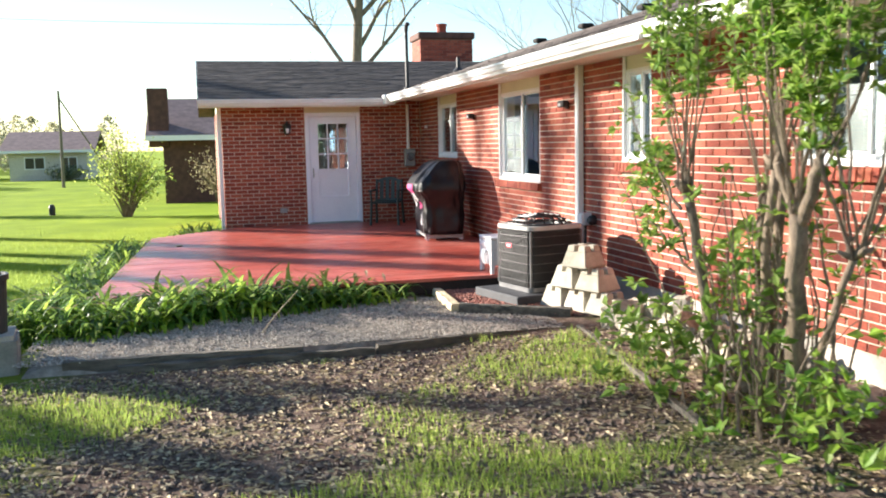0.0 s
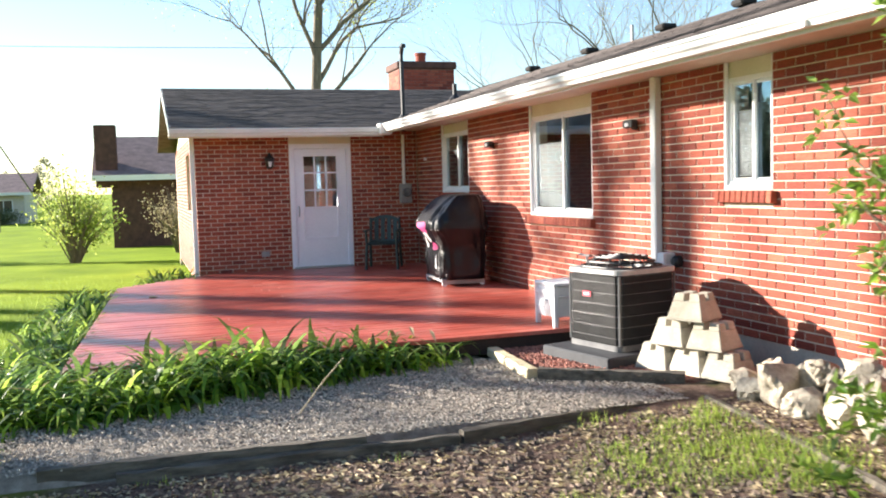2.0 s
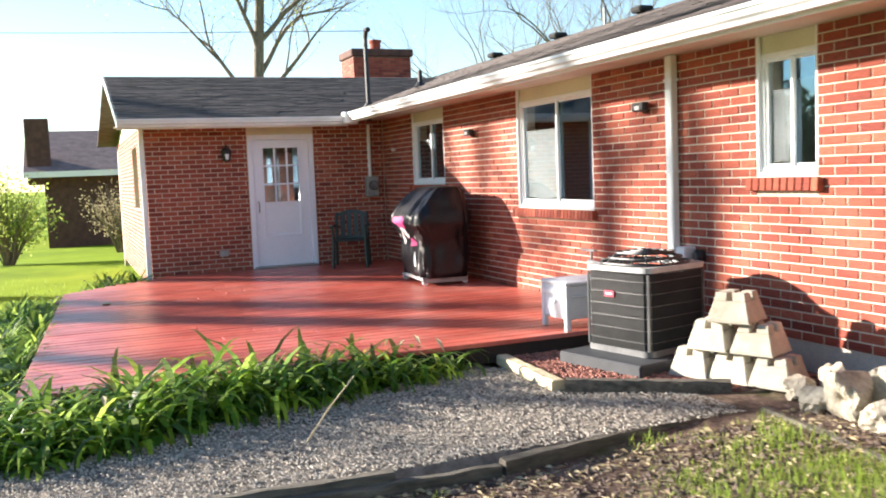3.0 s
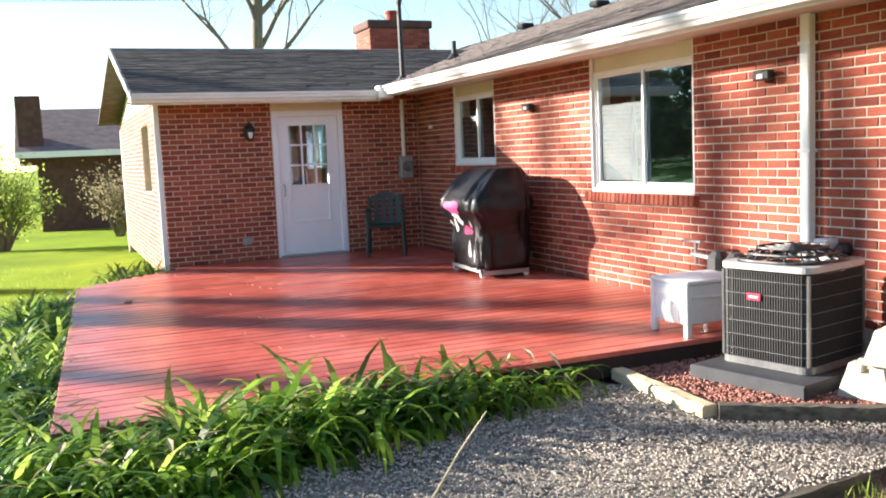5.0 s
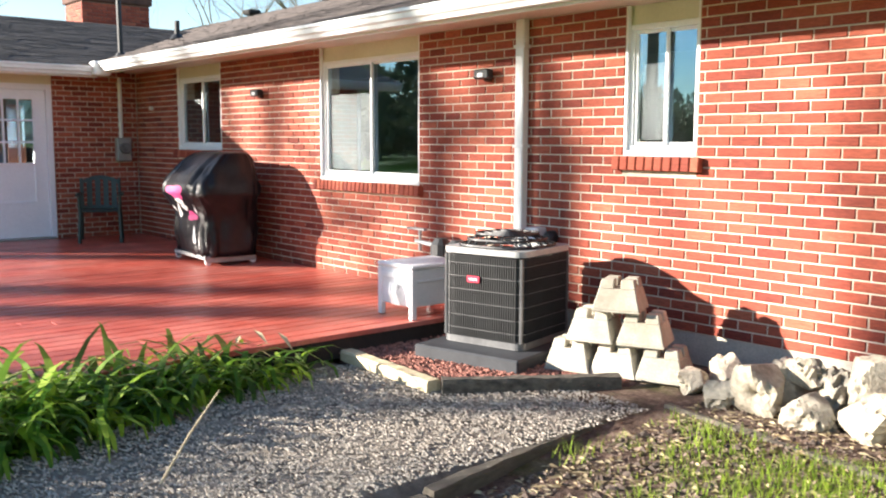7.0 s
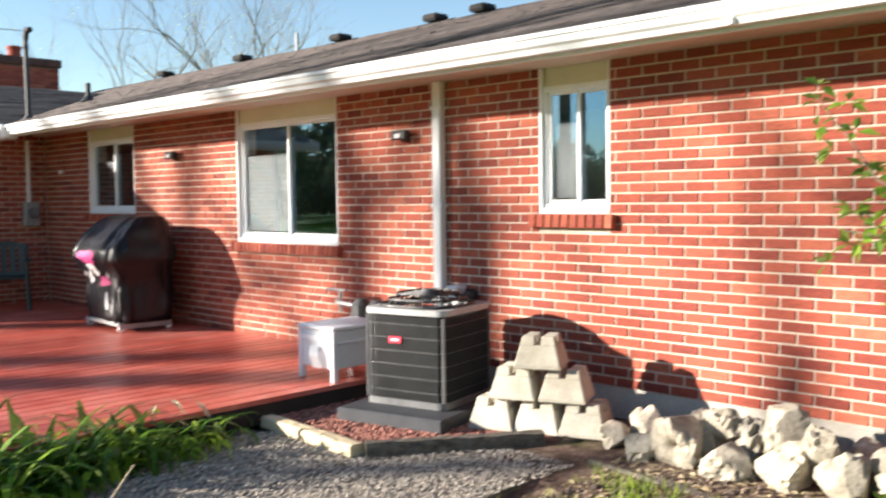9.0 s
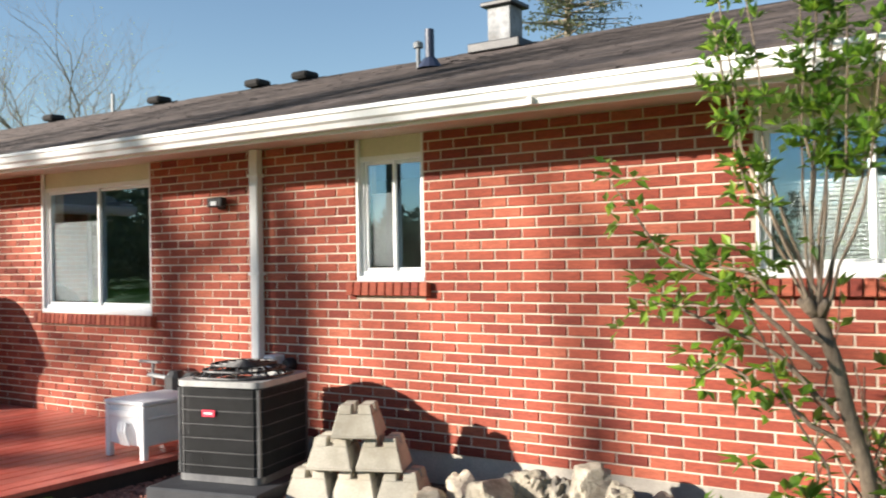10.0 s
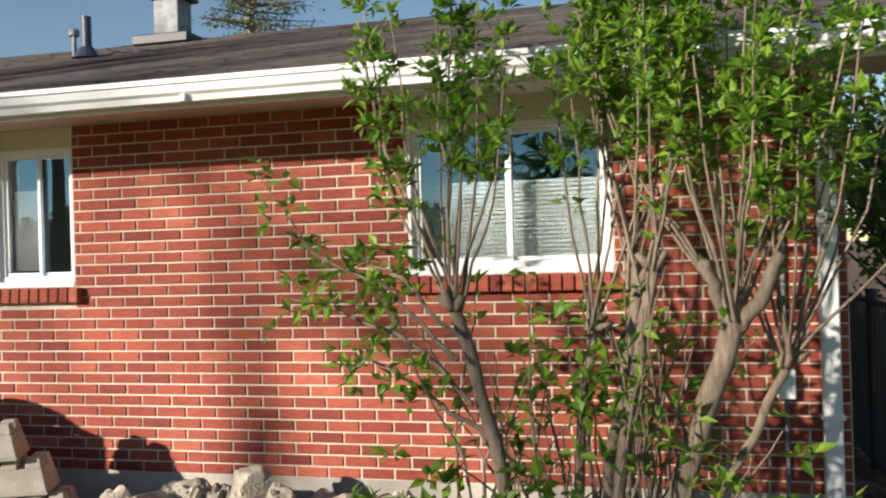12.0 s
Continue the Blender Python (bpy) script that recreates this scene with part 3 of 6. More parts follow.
# windows
def window(number, y0, y1, z0, z1, label, screen=True, blind=""):
    w = new(f"window_{number}")
    setting(w, label, "window")
    x = WX + 0.035
    f = 0.042
    bm = bmesh.new()
    box(bm, x, x + 0.09, y0, y1, z0, z0 + f + 0.02, 0.005)
    box(bm, x, x + 0.09, y0, y1, z1 - f, z1, 0.005)
    box(bm, x + 0.002, x + 0.088, y0, y0 + f, z0 + f + 0.02, z1 - f)
    box(bm, x + 0.002, x + 0.088, y1 - f, y1, z0 + f + 0.02, z1 - f)
    frame_ob = part("window_frame", bm, M_VINYL, w)
    part("window_sill", B(x - 0.035, x + 0.02, y0 - 0.005, y1 + 0.005, z0 - 0.012, z0 + 0.028, 0.006), M_VINYL, w)
    mid = (y0 + y1) / 2
    for lo, hi, dx, name in ((y0 + f, mid + 0.02, 0.045, "fixed_sash"), (mid - 0.02, y1 - f, 0.018, "sliding_sash")):
        bm = bmesh.new()
        g = 0.023
        for a, b, c, d in ((lo, hi, z0 + f + 0.02, z0 + f + 0.02 + g), (lo, hi, z1 - f - g, z1 - f), (lo, lo + g, z0 + f + 0.02 + g, z1 - f - g), (hi - g, hi, z0 + f + 0.02 + g, z1 - f - g)):
            box(bm, x + dx, x + dx + 0.025, a, b, c, d, 0.003)
        sash = part(name, bm, M_VINYL, w)
        pane = part("pane", B(x + dx + 0.010, x + dx + 0.014, lo + g, hi - g, z0 + f + 0.02 + g, z1 - f - g), M_GLASS, sash)
        pane.visible_shadow = False
    # cream panel that fills the opening up to the soffit
    part("head_panel", B(x + 0.01, x + 0.05, y0, y1, z1, SOFFIT), M_PANEL, w, "cream filler panel above the window")
    # rowlock brick sill
    sill = part("sill_bed", B(WX - 0.02, WX + 0.03, y0 - 0.05, y1 + 0.05, z0 - 0.105, z0 - 0.018), M_MORTAR, w)
    count = round((y1 - y0 + 0.13) / 0.0677)
    step = (y1 - y0 + 0.13) / count
    me = B(-0.055, 0.05, -step / 2 + 0.005, step / 2 - 0.005, -0.047, 0.047, 0.004)
    brick = part("sill_brick", me, M_BRICK, sill)
    for i in range(count):
        o = brick if i == 0 else new("sill_brick", brick.data)
        o.parent = sill
        o.matrix_basis = pose(WX - 0.002, y0 - 0.065 + step * (i + 0.5), z0 - 0.062, 0, 5)
    # jambs
    part("jamb", B(WX + 0.005, x, y0 - 0.002, y0 + 0.012, z0, SOFFIT), M_VINYL, w)
    part("jamb", B(WX + 0.005, x, y1 - 0.012, y1 + 0.002, z0, SOFFIT), M_VINYL, w)
    if screen:
        part("screen", B(x + 0.050, x + 0.052, mid + 0.01, y1 - f - 0.03, z0 + 0.1, z1 - f - 0.03 - 0.22 * (z1 - z0)), M_SCREEN, w, "grey insect screen over the sliding sash")
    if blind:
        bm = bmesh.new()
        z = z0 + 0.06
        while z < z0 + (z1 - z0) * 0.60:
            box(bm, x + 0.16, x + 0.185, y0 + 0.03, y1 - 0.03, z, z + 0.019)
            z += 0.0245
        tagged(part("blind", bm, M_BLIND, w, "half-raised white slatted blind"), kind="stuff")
    return w


window(1, *WINDOWS[0], "white vinyl sliding window with a pale curtain")
window(2, *WINDOWS[1], "wide white vinyl sliding window over a brick sill")
window(3, *WINDOWS[2], "narrow white vinyl sliding window over a brick sill")
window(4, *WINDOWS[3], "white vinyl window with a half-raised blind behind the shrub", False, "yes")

# door
x0, x1, z0, z1 = DOOR
door = new("door_1")
setting(door, "closed white storm door with a nine-pane upper light", "door")
y = WY - 0.012
bm = bmesh.new()
box(bm, x0, x0 + 0.075, y, y + 0.12, z0, z1, 0.004)
box(bm, x1 - 0.075, x1, y, y + 0.12, z0, z1, 0.004)
box(bm, x0 + 0.075, x1 - 0.075, y + 0.002, y + 0.118, z1 - 0.075, z1)
part("door_frame", bm, M_DOOR, door)
part("head_panel", B(x0, x1, y + 0.01, y + 0.08, z1, 2.42), M_PANEL, door, "cream panel above the door")
part("threshold", B(x0 + 0.02, x1 - 0.02, y - 0.03, y + 0.1, z0, z0 + 0.025, 0.004), M_ACTOP, door)
gx0, gx1, gz0, gz1, pz0 = 3.19, 3.75, 1.24, 2.08, 0.74
bm = bmesh.new()
sx0, sx1, sz0, sz1 = x0 + 0.08, x1 - 0.08, z0 + 0.03, z1 - 0.08
for a, b, c, d in ((sx0, gx0, sz0, sz1), (gx1, sx1, sz0, sz1), (gx0, gx1, gz1, sz1), (gx0, gx1, sz0, pz0)):
    box(bm, a, b, y + 0.03, y + 0.07, c, d)
box(bm, gx0, gx1, y + 0.045, y + 0.065, pz0, gz0)
leaf = part("door_leaf", bm, M_DOOR, door)
bm = bmesh.new()
for i in range(4):
    px = gx0 + (gx1 - gx0) * i / 3
    box(bm, px - 0.012, px + 0.012, y + 0.022, y + 0.05, gz0, gz1)
for i in range(4):
    pz = gz0 + (gz1 - gz0) * i / 3
    box(bm, gx0 - 0.012, gx1 + 0.012, y + 0.024, y + 0.048, pz - 0.012, pz + 0.012)
part("glazing_bars", bm, M_DOOR, leaf)
p = part("pane", B(gx0, gx1, y + 0.052, y + 0.056, gz0, gz1), M_GLASS, leaf)
p.visible_shadow = False
bm = bmesh.new()
for a, b, c, d in ((gx0 - 0.02, gx0 + 0.012, pz0, gz0 - 0.02), (gx1 - 0.012, gx1 + 0.02, pz0, gz0 - 0.02), (gx0, gx1, pz0 - 0.02, pz0 + 0.012)):
    box(bm, a, b, y + 0.024, y + 0.044, c, d, 0.003)
part("lower_moulding", bm, M_DOOR, leaf)
bm = bmesh.new()
tube(bm, [(x0 + 0.13, y + 0.03, 1.10), (x0 + 0.13, y - 0.02, 1.12), (x0 + 0.13, y - 0.02, 1.24), (x0 + 0.13, y + 0.03, 1.26)], 0.009)
part("door_handle", bm, M_METER, leaf, "grey pull handle")
part("side_curtain", B(3.5, 3.72, WY + 0.3, WY + 0.31, 1.1, 2.0), surf("rust_curtain", (0.30, 0.10, 0.05), (0.42, 0.16, 0.09)), door, "rust-coloured curtain behind the glass")


# deck
def deck():
    top = new("deck")
    setting(top, "red-stained wooden deck in front of the wing", "deck")
    board, gap = 0.14, 0.009
    edge = lambda y: 0.02 + (y - 10.0) * 0.045 if y < 16.15 else 0.30 + (y - 16.15) * 1.05
    y, shared = 10.06, 0
    rng = random.Random(5)
    while y + board < WY - 0.02:
        y1 = y + board - gap
        a, b = edge(y), edge(y1)
        at = [max(a, b) - 0.0, 1.9 + rng.uniform(-0.5, 0.5), WX - 0.03] if rng.random() < 0.55 else [max(a, b), WX - 0.03]
        for p, q in zip(at, at[1:]):
            bm = B(p + 0.002, q - 0.002, y, y1, DECK - 0.036 + rng.uniform(-0.0015, 0.0015), DECK + rng.uniform(-0.0015, 0.0015), 0.004)
            part("deck_board", bm, M_DECK, top)
        y += board
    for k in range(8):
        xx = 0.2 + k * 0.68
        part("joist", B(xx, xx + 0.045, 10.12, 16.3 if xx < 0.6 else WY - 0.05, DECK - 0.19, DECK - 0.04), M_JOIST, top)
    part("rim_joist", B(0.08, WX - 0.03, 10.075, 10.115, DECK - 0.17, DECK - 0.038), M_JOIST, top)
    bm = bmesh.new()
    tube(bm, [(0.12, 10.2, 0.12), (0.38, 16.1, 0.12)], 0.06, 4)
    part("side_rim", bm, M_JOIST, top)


deck()


# ---- ground cover beside the deck ----
def bed(name, corners, z, material, label):
    bm = bmesh.new()
    n = 26
    (ax, ay), (bx, by), (cx, cy), (dx, dy) = corners
    grid = {}
    for i in range(n + 1):
        for j in range(n + 1):
            u, v = i / n, j / n
            x = (ax * (1 - u) + bx * u) * (1 - v) + (dx * (1 - u) + cx * u) * v
            y = (ay * (1 - u) + by * u) * (1 - v) + (dy * (1 - u) + cy * u) * v
            rim = min(u, v, 1 - u, 1 - v) < 1e-6
            grid[i, j] = bm.verts.new((x, y, z - 0.08 if rim else z + 0.012 * noise.noise((x * 2.2, y * 2.2, 3))))
    for i in range(n):
        for j in range(n):
            bm.faces.new((grid[i, j], grid[i + 1, j], grid[i + 1, j + 1], grid[i, j + 1]))
    return setting(part(name, bm, material, smooth=True), label, "ground")


def pebbles(name, label, material, count, place, low, high, seed):
    rng = random.Random(seed)
    verts, faces = [], []
    for _ in range(count):
        x, y, z = place(rng)
        s, a = rng.uniform(low, high), rng.uniform(0, 6.28)
        sx, sy, sz = s * rng.uniform(0.7, 1.3), s * rng.uniform(0.6, 1.0), s * rng.uniform(0.45, 0.8)
        c, d = math.cos(a), math.sin(a)
        n = len(verts)
        for u, v, w in ((1, 0.2, 0), (0.1, 1, 0.1), (-1, -0.1, 0), (0, -1, -0.1), (0.2, 0.1, 1), (0, 0, -1)):
            px, py = u * sx, v * sy
            verts.append((x + px * c - py * d, y + px * d + py * c, z + w * sz))
        faces += [(n + a, n + b, n + t) for a, b, t in ((0, 1, 4), (1, 2, 4), (2, 3, 4), (3, 0, 4), (1, 0, 5), (2, 1, 5), (3, 2, 5), (0, 3, 5))]
    return tagged(raw(name, verts, faces, material), label, "gravel", kind="stuff")


bed("gravel_bed", [(-0.25, 7.95), (4.2, 8.0), (3.45, 10.2), (-0.3, 9.6)], 0.075, M_GRAVELBED, "pale pea gravel strip in front of the deck")
bed("red_stone_bed", [(3.42, 9.0), (4.35, 8.3), (5.1, 8.3), (5.1, 10.2)], 0.105, M_LAVABED, "red crushed stone round the condenser")
bed("red_stone_bed", [(3.42, 9.0), (4.2, 9.0), (4.6, 10.2), (3.48, 10.2)], 0.10, M_LAVABED, "red crushed stone beside the pale board")


def in_gravel(rng):
    while True:
        x, y = rng.uniform(-0.3, 4.1), rng.uniform(7.98, 9.9)
        if x < 3.45 or (y - 8.35) < (4.25 - x) * 0.72:
            return x, y, 0.085 + 0.012 * noise.noise((x * 2.2, y * 2.2, 3))


def in_lava(rng):
    while True:
        x, y = rng.uniform(3.45, 5.0), rng.uniform(8.35, 10.1)
        if (y - 8.35) > (4.25 - x) * 0.76:
            return x, y, 0.115


pebbles("pea_gravel", "pale tan pea gravel", M_GRAVEL, 24000, in_gravel, 0.005, 0.0115, 21)
pebbles("lava_stone", "crushed red-brown lava stone", M_LAVA, 5500, in_lava, 0.009, 0.020, 22)


def timber(name, a, b, width, z0, z1, material, label, wobble=0.006, seed=1):
    """A weathered beam between two plan points."""
    a, b = Vector((*a, 0)), Vector((*b, 0))
    along = (b - a).normalized()
    side = Vector((-along.y, along.x, 0))
    rng = random.Random(seed)
    bm, rings, n = bmesh.new(), [], 14
    for i in range(n + 1):
        p = a.lerp(b, i / n)
        ring = []
        for u, v in ((-1, 0), (1, 0), (1, 0.82), (0.82, 1), (-0.82, 1), (-1, 0.82)):
            q = p + side * (u * width / 2 + rng.uniform(-wobble, wobble)) + Vector((0, 0, z0 + (z1 - z0) * v + rng.uniform(-wobble, wobble)))
            ring.append(bm.verts.new(q))
        rings.append(ring)
    for r, s in zip(rings, rings[1:]):
        for k in range(6):
            bm.faces.new((r[k], r[(k + 1) % 6], s[(k + 1) % 6], s[k]))
    bm.faces.new(rings[0][::-1])
    bm.faces.new(rings[-1])
    return tagged(part(name, bm, material), label, "timber")


timber("landscape_timber", (0.05, 8.02), (1.84, 7.94), 0.075, -0.02, 0.098, M_TIMBER, "short grey landscape timber edging the gravel", 0.007, 1)
timber("landscape_timber", (0.45, 7.90), (2.4, 7.88), 0.06, -0.02, 0.058, M_TIMBER, "half-buried grey landscape timber edging the gravel", 0.007, 2)
timber("landscape_timber", (2.42, 7.88), (4.16, 8.12), 0.07, -0.02, 0.078, M_TIMBER, "long weathered landscape timber between gravel and grass", 0.006, 3)
timber("landscape_timber", (3.43, 8.98), (4.30, 8.36), 0.085, 0.03, 0.165, M_TIMBER, "grey timber holding back the red stone", 0.005, 4)
timber("wooden_board", (3.47, 10.02), (3.40, 9.02), 0.10, 0.08, 0.150, M_BOARD, "pale new wooden board lying beside the red stone", 0.003, 5)
timber("edging_board", (4.20, 7.95), (3.75, 5.2), 0.05, -0.02, 0.10, M_TIMBER, "narrow wooden edging in front of the rocks", 0.006, 6)

pebbles("soil_crumbs", "brown soil crumbs and grit on the bare yard", surf("soil_crumb", (0.09, 0.06, 0.045), (0.34, 0.26, 0.20), 25.0, 0.95, 0.3, 120.0, random="island", spread=0.5), 14000, lambda r: (lambda x, y: (x, y, ground_z(x, y) + 0.022 * noise.noise((x * 1.3, y * 1.3, 0.0)) + 0.004))(r.uniform(-0.6, 4.4), r.uniform(3.0, 7.85)), 0.005, 0.016, 23)

pebbles("soil_clods", "dark clods of turned soil on the bare yard", surf("soil_clod", (0.05, 0.034, 0.027), (0.22, 0.165, 0.13), 25.0, 0.95, 0.6, 90.0, random="island", spread=0.5), 2600, lambda r: (lambda x, y: (x, y, ground_z(x, y) + 0.022 * noise.noise((x * 1.3, y * 1.3, 0.0)) + 0.006))(r.uniform(-0.4, 4.2), r.uniform(3.0, 7.8)), 0.012, 0.034, 24)

# ---- things on and beside the deck ----
def rounded_square(half, corner, steps=6):
    out = []
    for k, (sx, sy) in enumerate(((1, 1), (-1, 1), (-1, -1), (1, -1))):
        for i in range(steps + 1):
            a = math.pi / 2 * (k + i / steps)
            out.append((sx * (half - corner) + corner * math.cos(a), sy * (half - corner) + corner * math.sin(a)))
    return out


def prism(bm, outline, z0, z1, inner=None):
    """A solid with that outline, or a ring when inner is given."""
    a, b = ([bm.verts.new((x, y, z)) for x, y in outline] for z in (z0, z1))
    n = len(outline)
    for i in range(n):
        bm.faces.new((a[i], a[(i + 1) % n], b[(i + 1) % n], b[i]))
    if inner is None:
        bm.faces.new(a[::-1])
        bm.faces.new(b)
        return bm
    c, d = ([bm.verts.new((x, y, z)) for x, y in inner] for z in (z0, z1))
    for i in range(n):
        j = (i + 1) % n
        bm.faces.new((c[j], c[i], d[i], d[j]))
        bm.faces.new((b[i], b[j], d[j], d[i]))
        bm.faces.new((a[j], a[i], c[i], c[j]))
    return bm


def condenser():
    ac = thing("air_conditioner", "dark grey outdoor air conditioner condenser with a red badge", "air conditioner", pose(4.40, 9.43, 0.20, 0, 0, 13))
    half = 0.318
    part("core", prism(bmesh.new(), rounded_square(half - 0.03, 0.05), 0.03, 0.60), M_BLACK, ac)
    part("base_pan", prism(bmesh.new(), rounded_square(half, 0.07), 0.0, 0.045), M_ACFRAME, ac)
    out, inn = rounded_square(half + 0.006, 0.075), rounded_square(0.285, 0.16)
    bm = prism(bmesh.new(), out, 0.607, 0.645, inn)
    top = part("top_panel", bm, M_ACTOP, ac, "light grey top panel")
    bm = bmesh.new()
    for k in range(6):
        o = rounded_square(0.29 - 0.05 * k, (0.29 - 0.05 * k) * 0.7, 6)
        pts = [(x, y, 0.655 + 0.030 * min(k, 2) + 0.006 * k) for x, y in o]
        tube(bm, pts + pts[:1], 0.009, 5, False)
    for k in range(16):
        a = math.pi * 2 * k / 16
        tube(bm, [(0.285 * math.cos(a), 0.285 * math.sin(a), 0.645), (0.22 * math.cos(a), 0.22 * math.sin(a), 0.710), (0.03 * math.cos(a), 0.03 * math.sin(a), 0.742)], 0.007, 4)
    part("fan_grille", bm, M_BLACK, top)
    bm = bmesh.new()
    for k in range(4):
        a = math.pi / 2 * k + 0.4
        box(bm, 0.05, 0.26, -0.06, 0.06, -0.004, 0.004, m=Matrix.Translation((0, 0, 0.58)) @ Matrix.Rotation(a, 4, "Z") @ Matrix.Rotation(0.4, 4, "X"))
    lathe(bm, [(0.06, 0.54), (0.06, 0.61)], 12)
    part("fan", bm, M_BLACK, top)
    # corner posts and the wire guard
    for sx, sy in ((1, 1), (-1, 1), (-1, -1), (1, -1)):
        cx, cy = sx * (half - 0.07), sy * (half - 0.07)
        bm = bmesh.new()
        a0 = math.atan2(sy, sx)
        tube(bm, [(cx + 0.071 * math.cos(a0), cy + 0.071 * math.sin(a0), 0.045), (cx + 0.071 * math.cos(a0), cy + 0.071 * math.sin(a0), 0.595)], 0.012, 6)
        part("corner_post", bm, M_ACFRAME, ac)
    ring = rounded_square(half - 0.004, 0.07, 5)
    for k in range(6):
        z = 0.10 + k * 0.088
        part("guard_band", prism(bmesh.new(), ring, z, z + 0.0035, rounded_square(half - 0.012, 0.066, 5)), M_ACFRAME, ac)
    bm = bmesh.new()
    n = 30
    for side in range(4):
        m = Matrix.Rotation(math.pi / 2 * side, 4, "Z")
        for i in range(n):
            u = -half + 0.06 + (2 * half - 0.12) * i / (n - 1)
            box(bm, u - 0.0025, u + 0.0025, -half + 0.004, -half + 0.018, 0.045, 0.596, m=m)
    tagged(part("wire_guard", bm, M_ACSKIN, ac), kind="stuff")
    badge = part("badge", B(-0.05, 0.05, -0.006, 0.0, -0.022, 0.022, 0.004), M_RED, ac, "red maker's badge")
    badge.matrix_basis = pose(-half - 0.004, 0.06, 0.44, 0, 0, -90)
    part("label_bar", B(-half - 0.0115, -half - 0.0095, 0.03, 0.09, 0.435, 0.445), M_WHITE, ac)
    return ac


condenser()
pad = thing("equipment_pad", "dark plastic pad lying under the condenser", "pad", pose(4.37, 9.42, 0.0, 0, 0, 13))
part("slab", B(-0.50, 0.36, -0.42, 0.40, 0.095, 0.196, 0.012), M_PAD, pad)


def storage_box():
    t = thing("deck_box", "small white plastic storage box on short legs", "box", pose(4.10, 10.10, DECK))
    w, d, h = 0.52, 0.42, 0.40
    part("body", B(0.012, w - 0.012, 0.012, d - 0.012, 0.09, h - 0.03, 0.01), M_PLASTIC, t)
    part("lid", B(-0.005, w + 0.005, -0.005, d + 0.005, h - 0.03, h, 0.01), M_PLASTIC, t)
    for x in (0.0, w - 0.045):
        for yy in (0.0, d - 0.045):
            part("leg", B(x, x + 0.045, yy, yy + 0.045, 0.0, h - 0.032, 0.006), M_PLASTIC, t)
    part("rail", B(-0.003, 0.011, 0.046, d - 0.046, 0.29, 0.335, 0.004), M_PLASTIC, t)
    part("rail", B(0.046, w - 0.046, -0.003, 0.011, 0.27, 0.29, 0.004), M_PLASTIC, t)
    bm = bmesh.new()
    for k in range(3):
        tube(bm, [(-0.02, 0.13 + 0.035 * k, 0.10), (-0.04, 0.15 + 0.035 * k, 0.19), (-0.015, 0.17 + 0.035 * k, 0.25), (0.012, 0.19 + 0.03 * k, 0.22)], 0.011, 6)
    part("hose_loop", bm, M_PLASTIC, t)


storage_box()


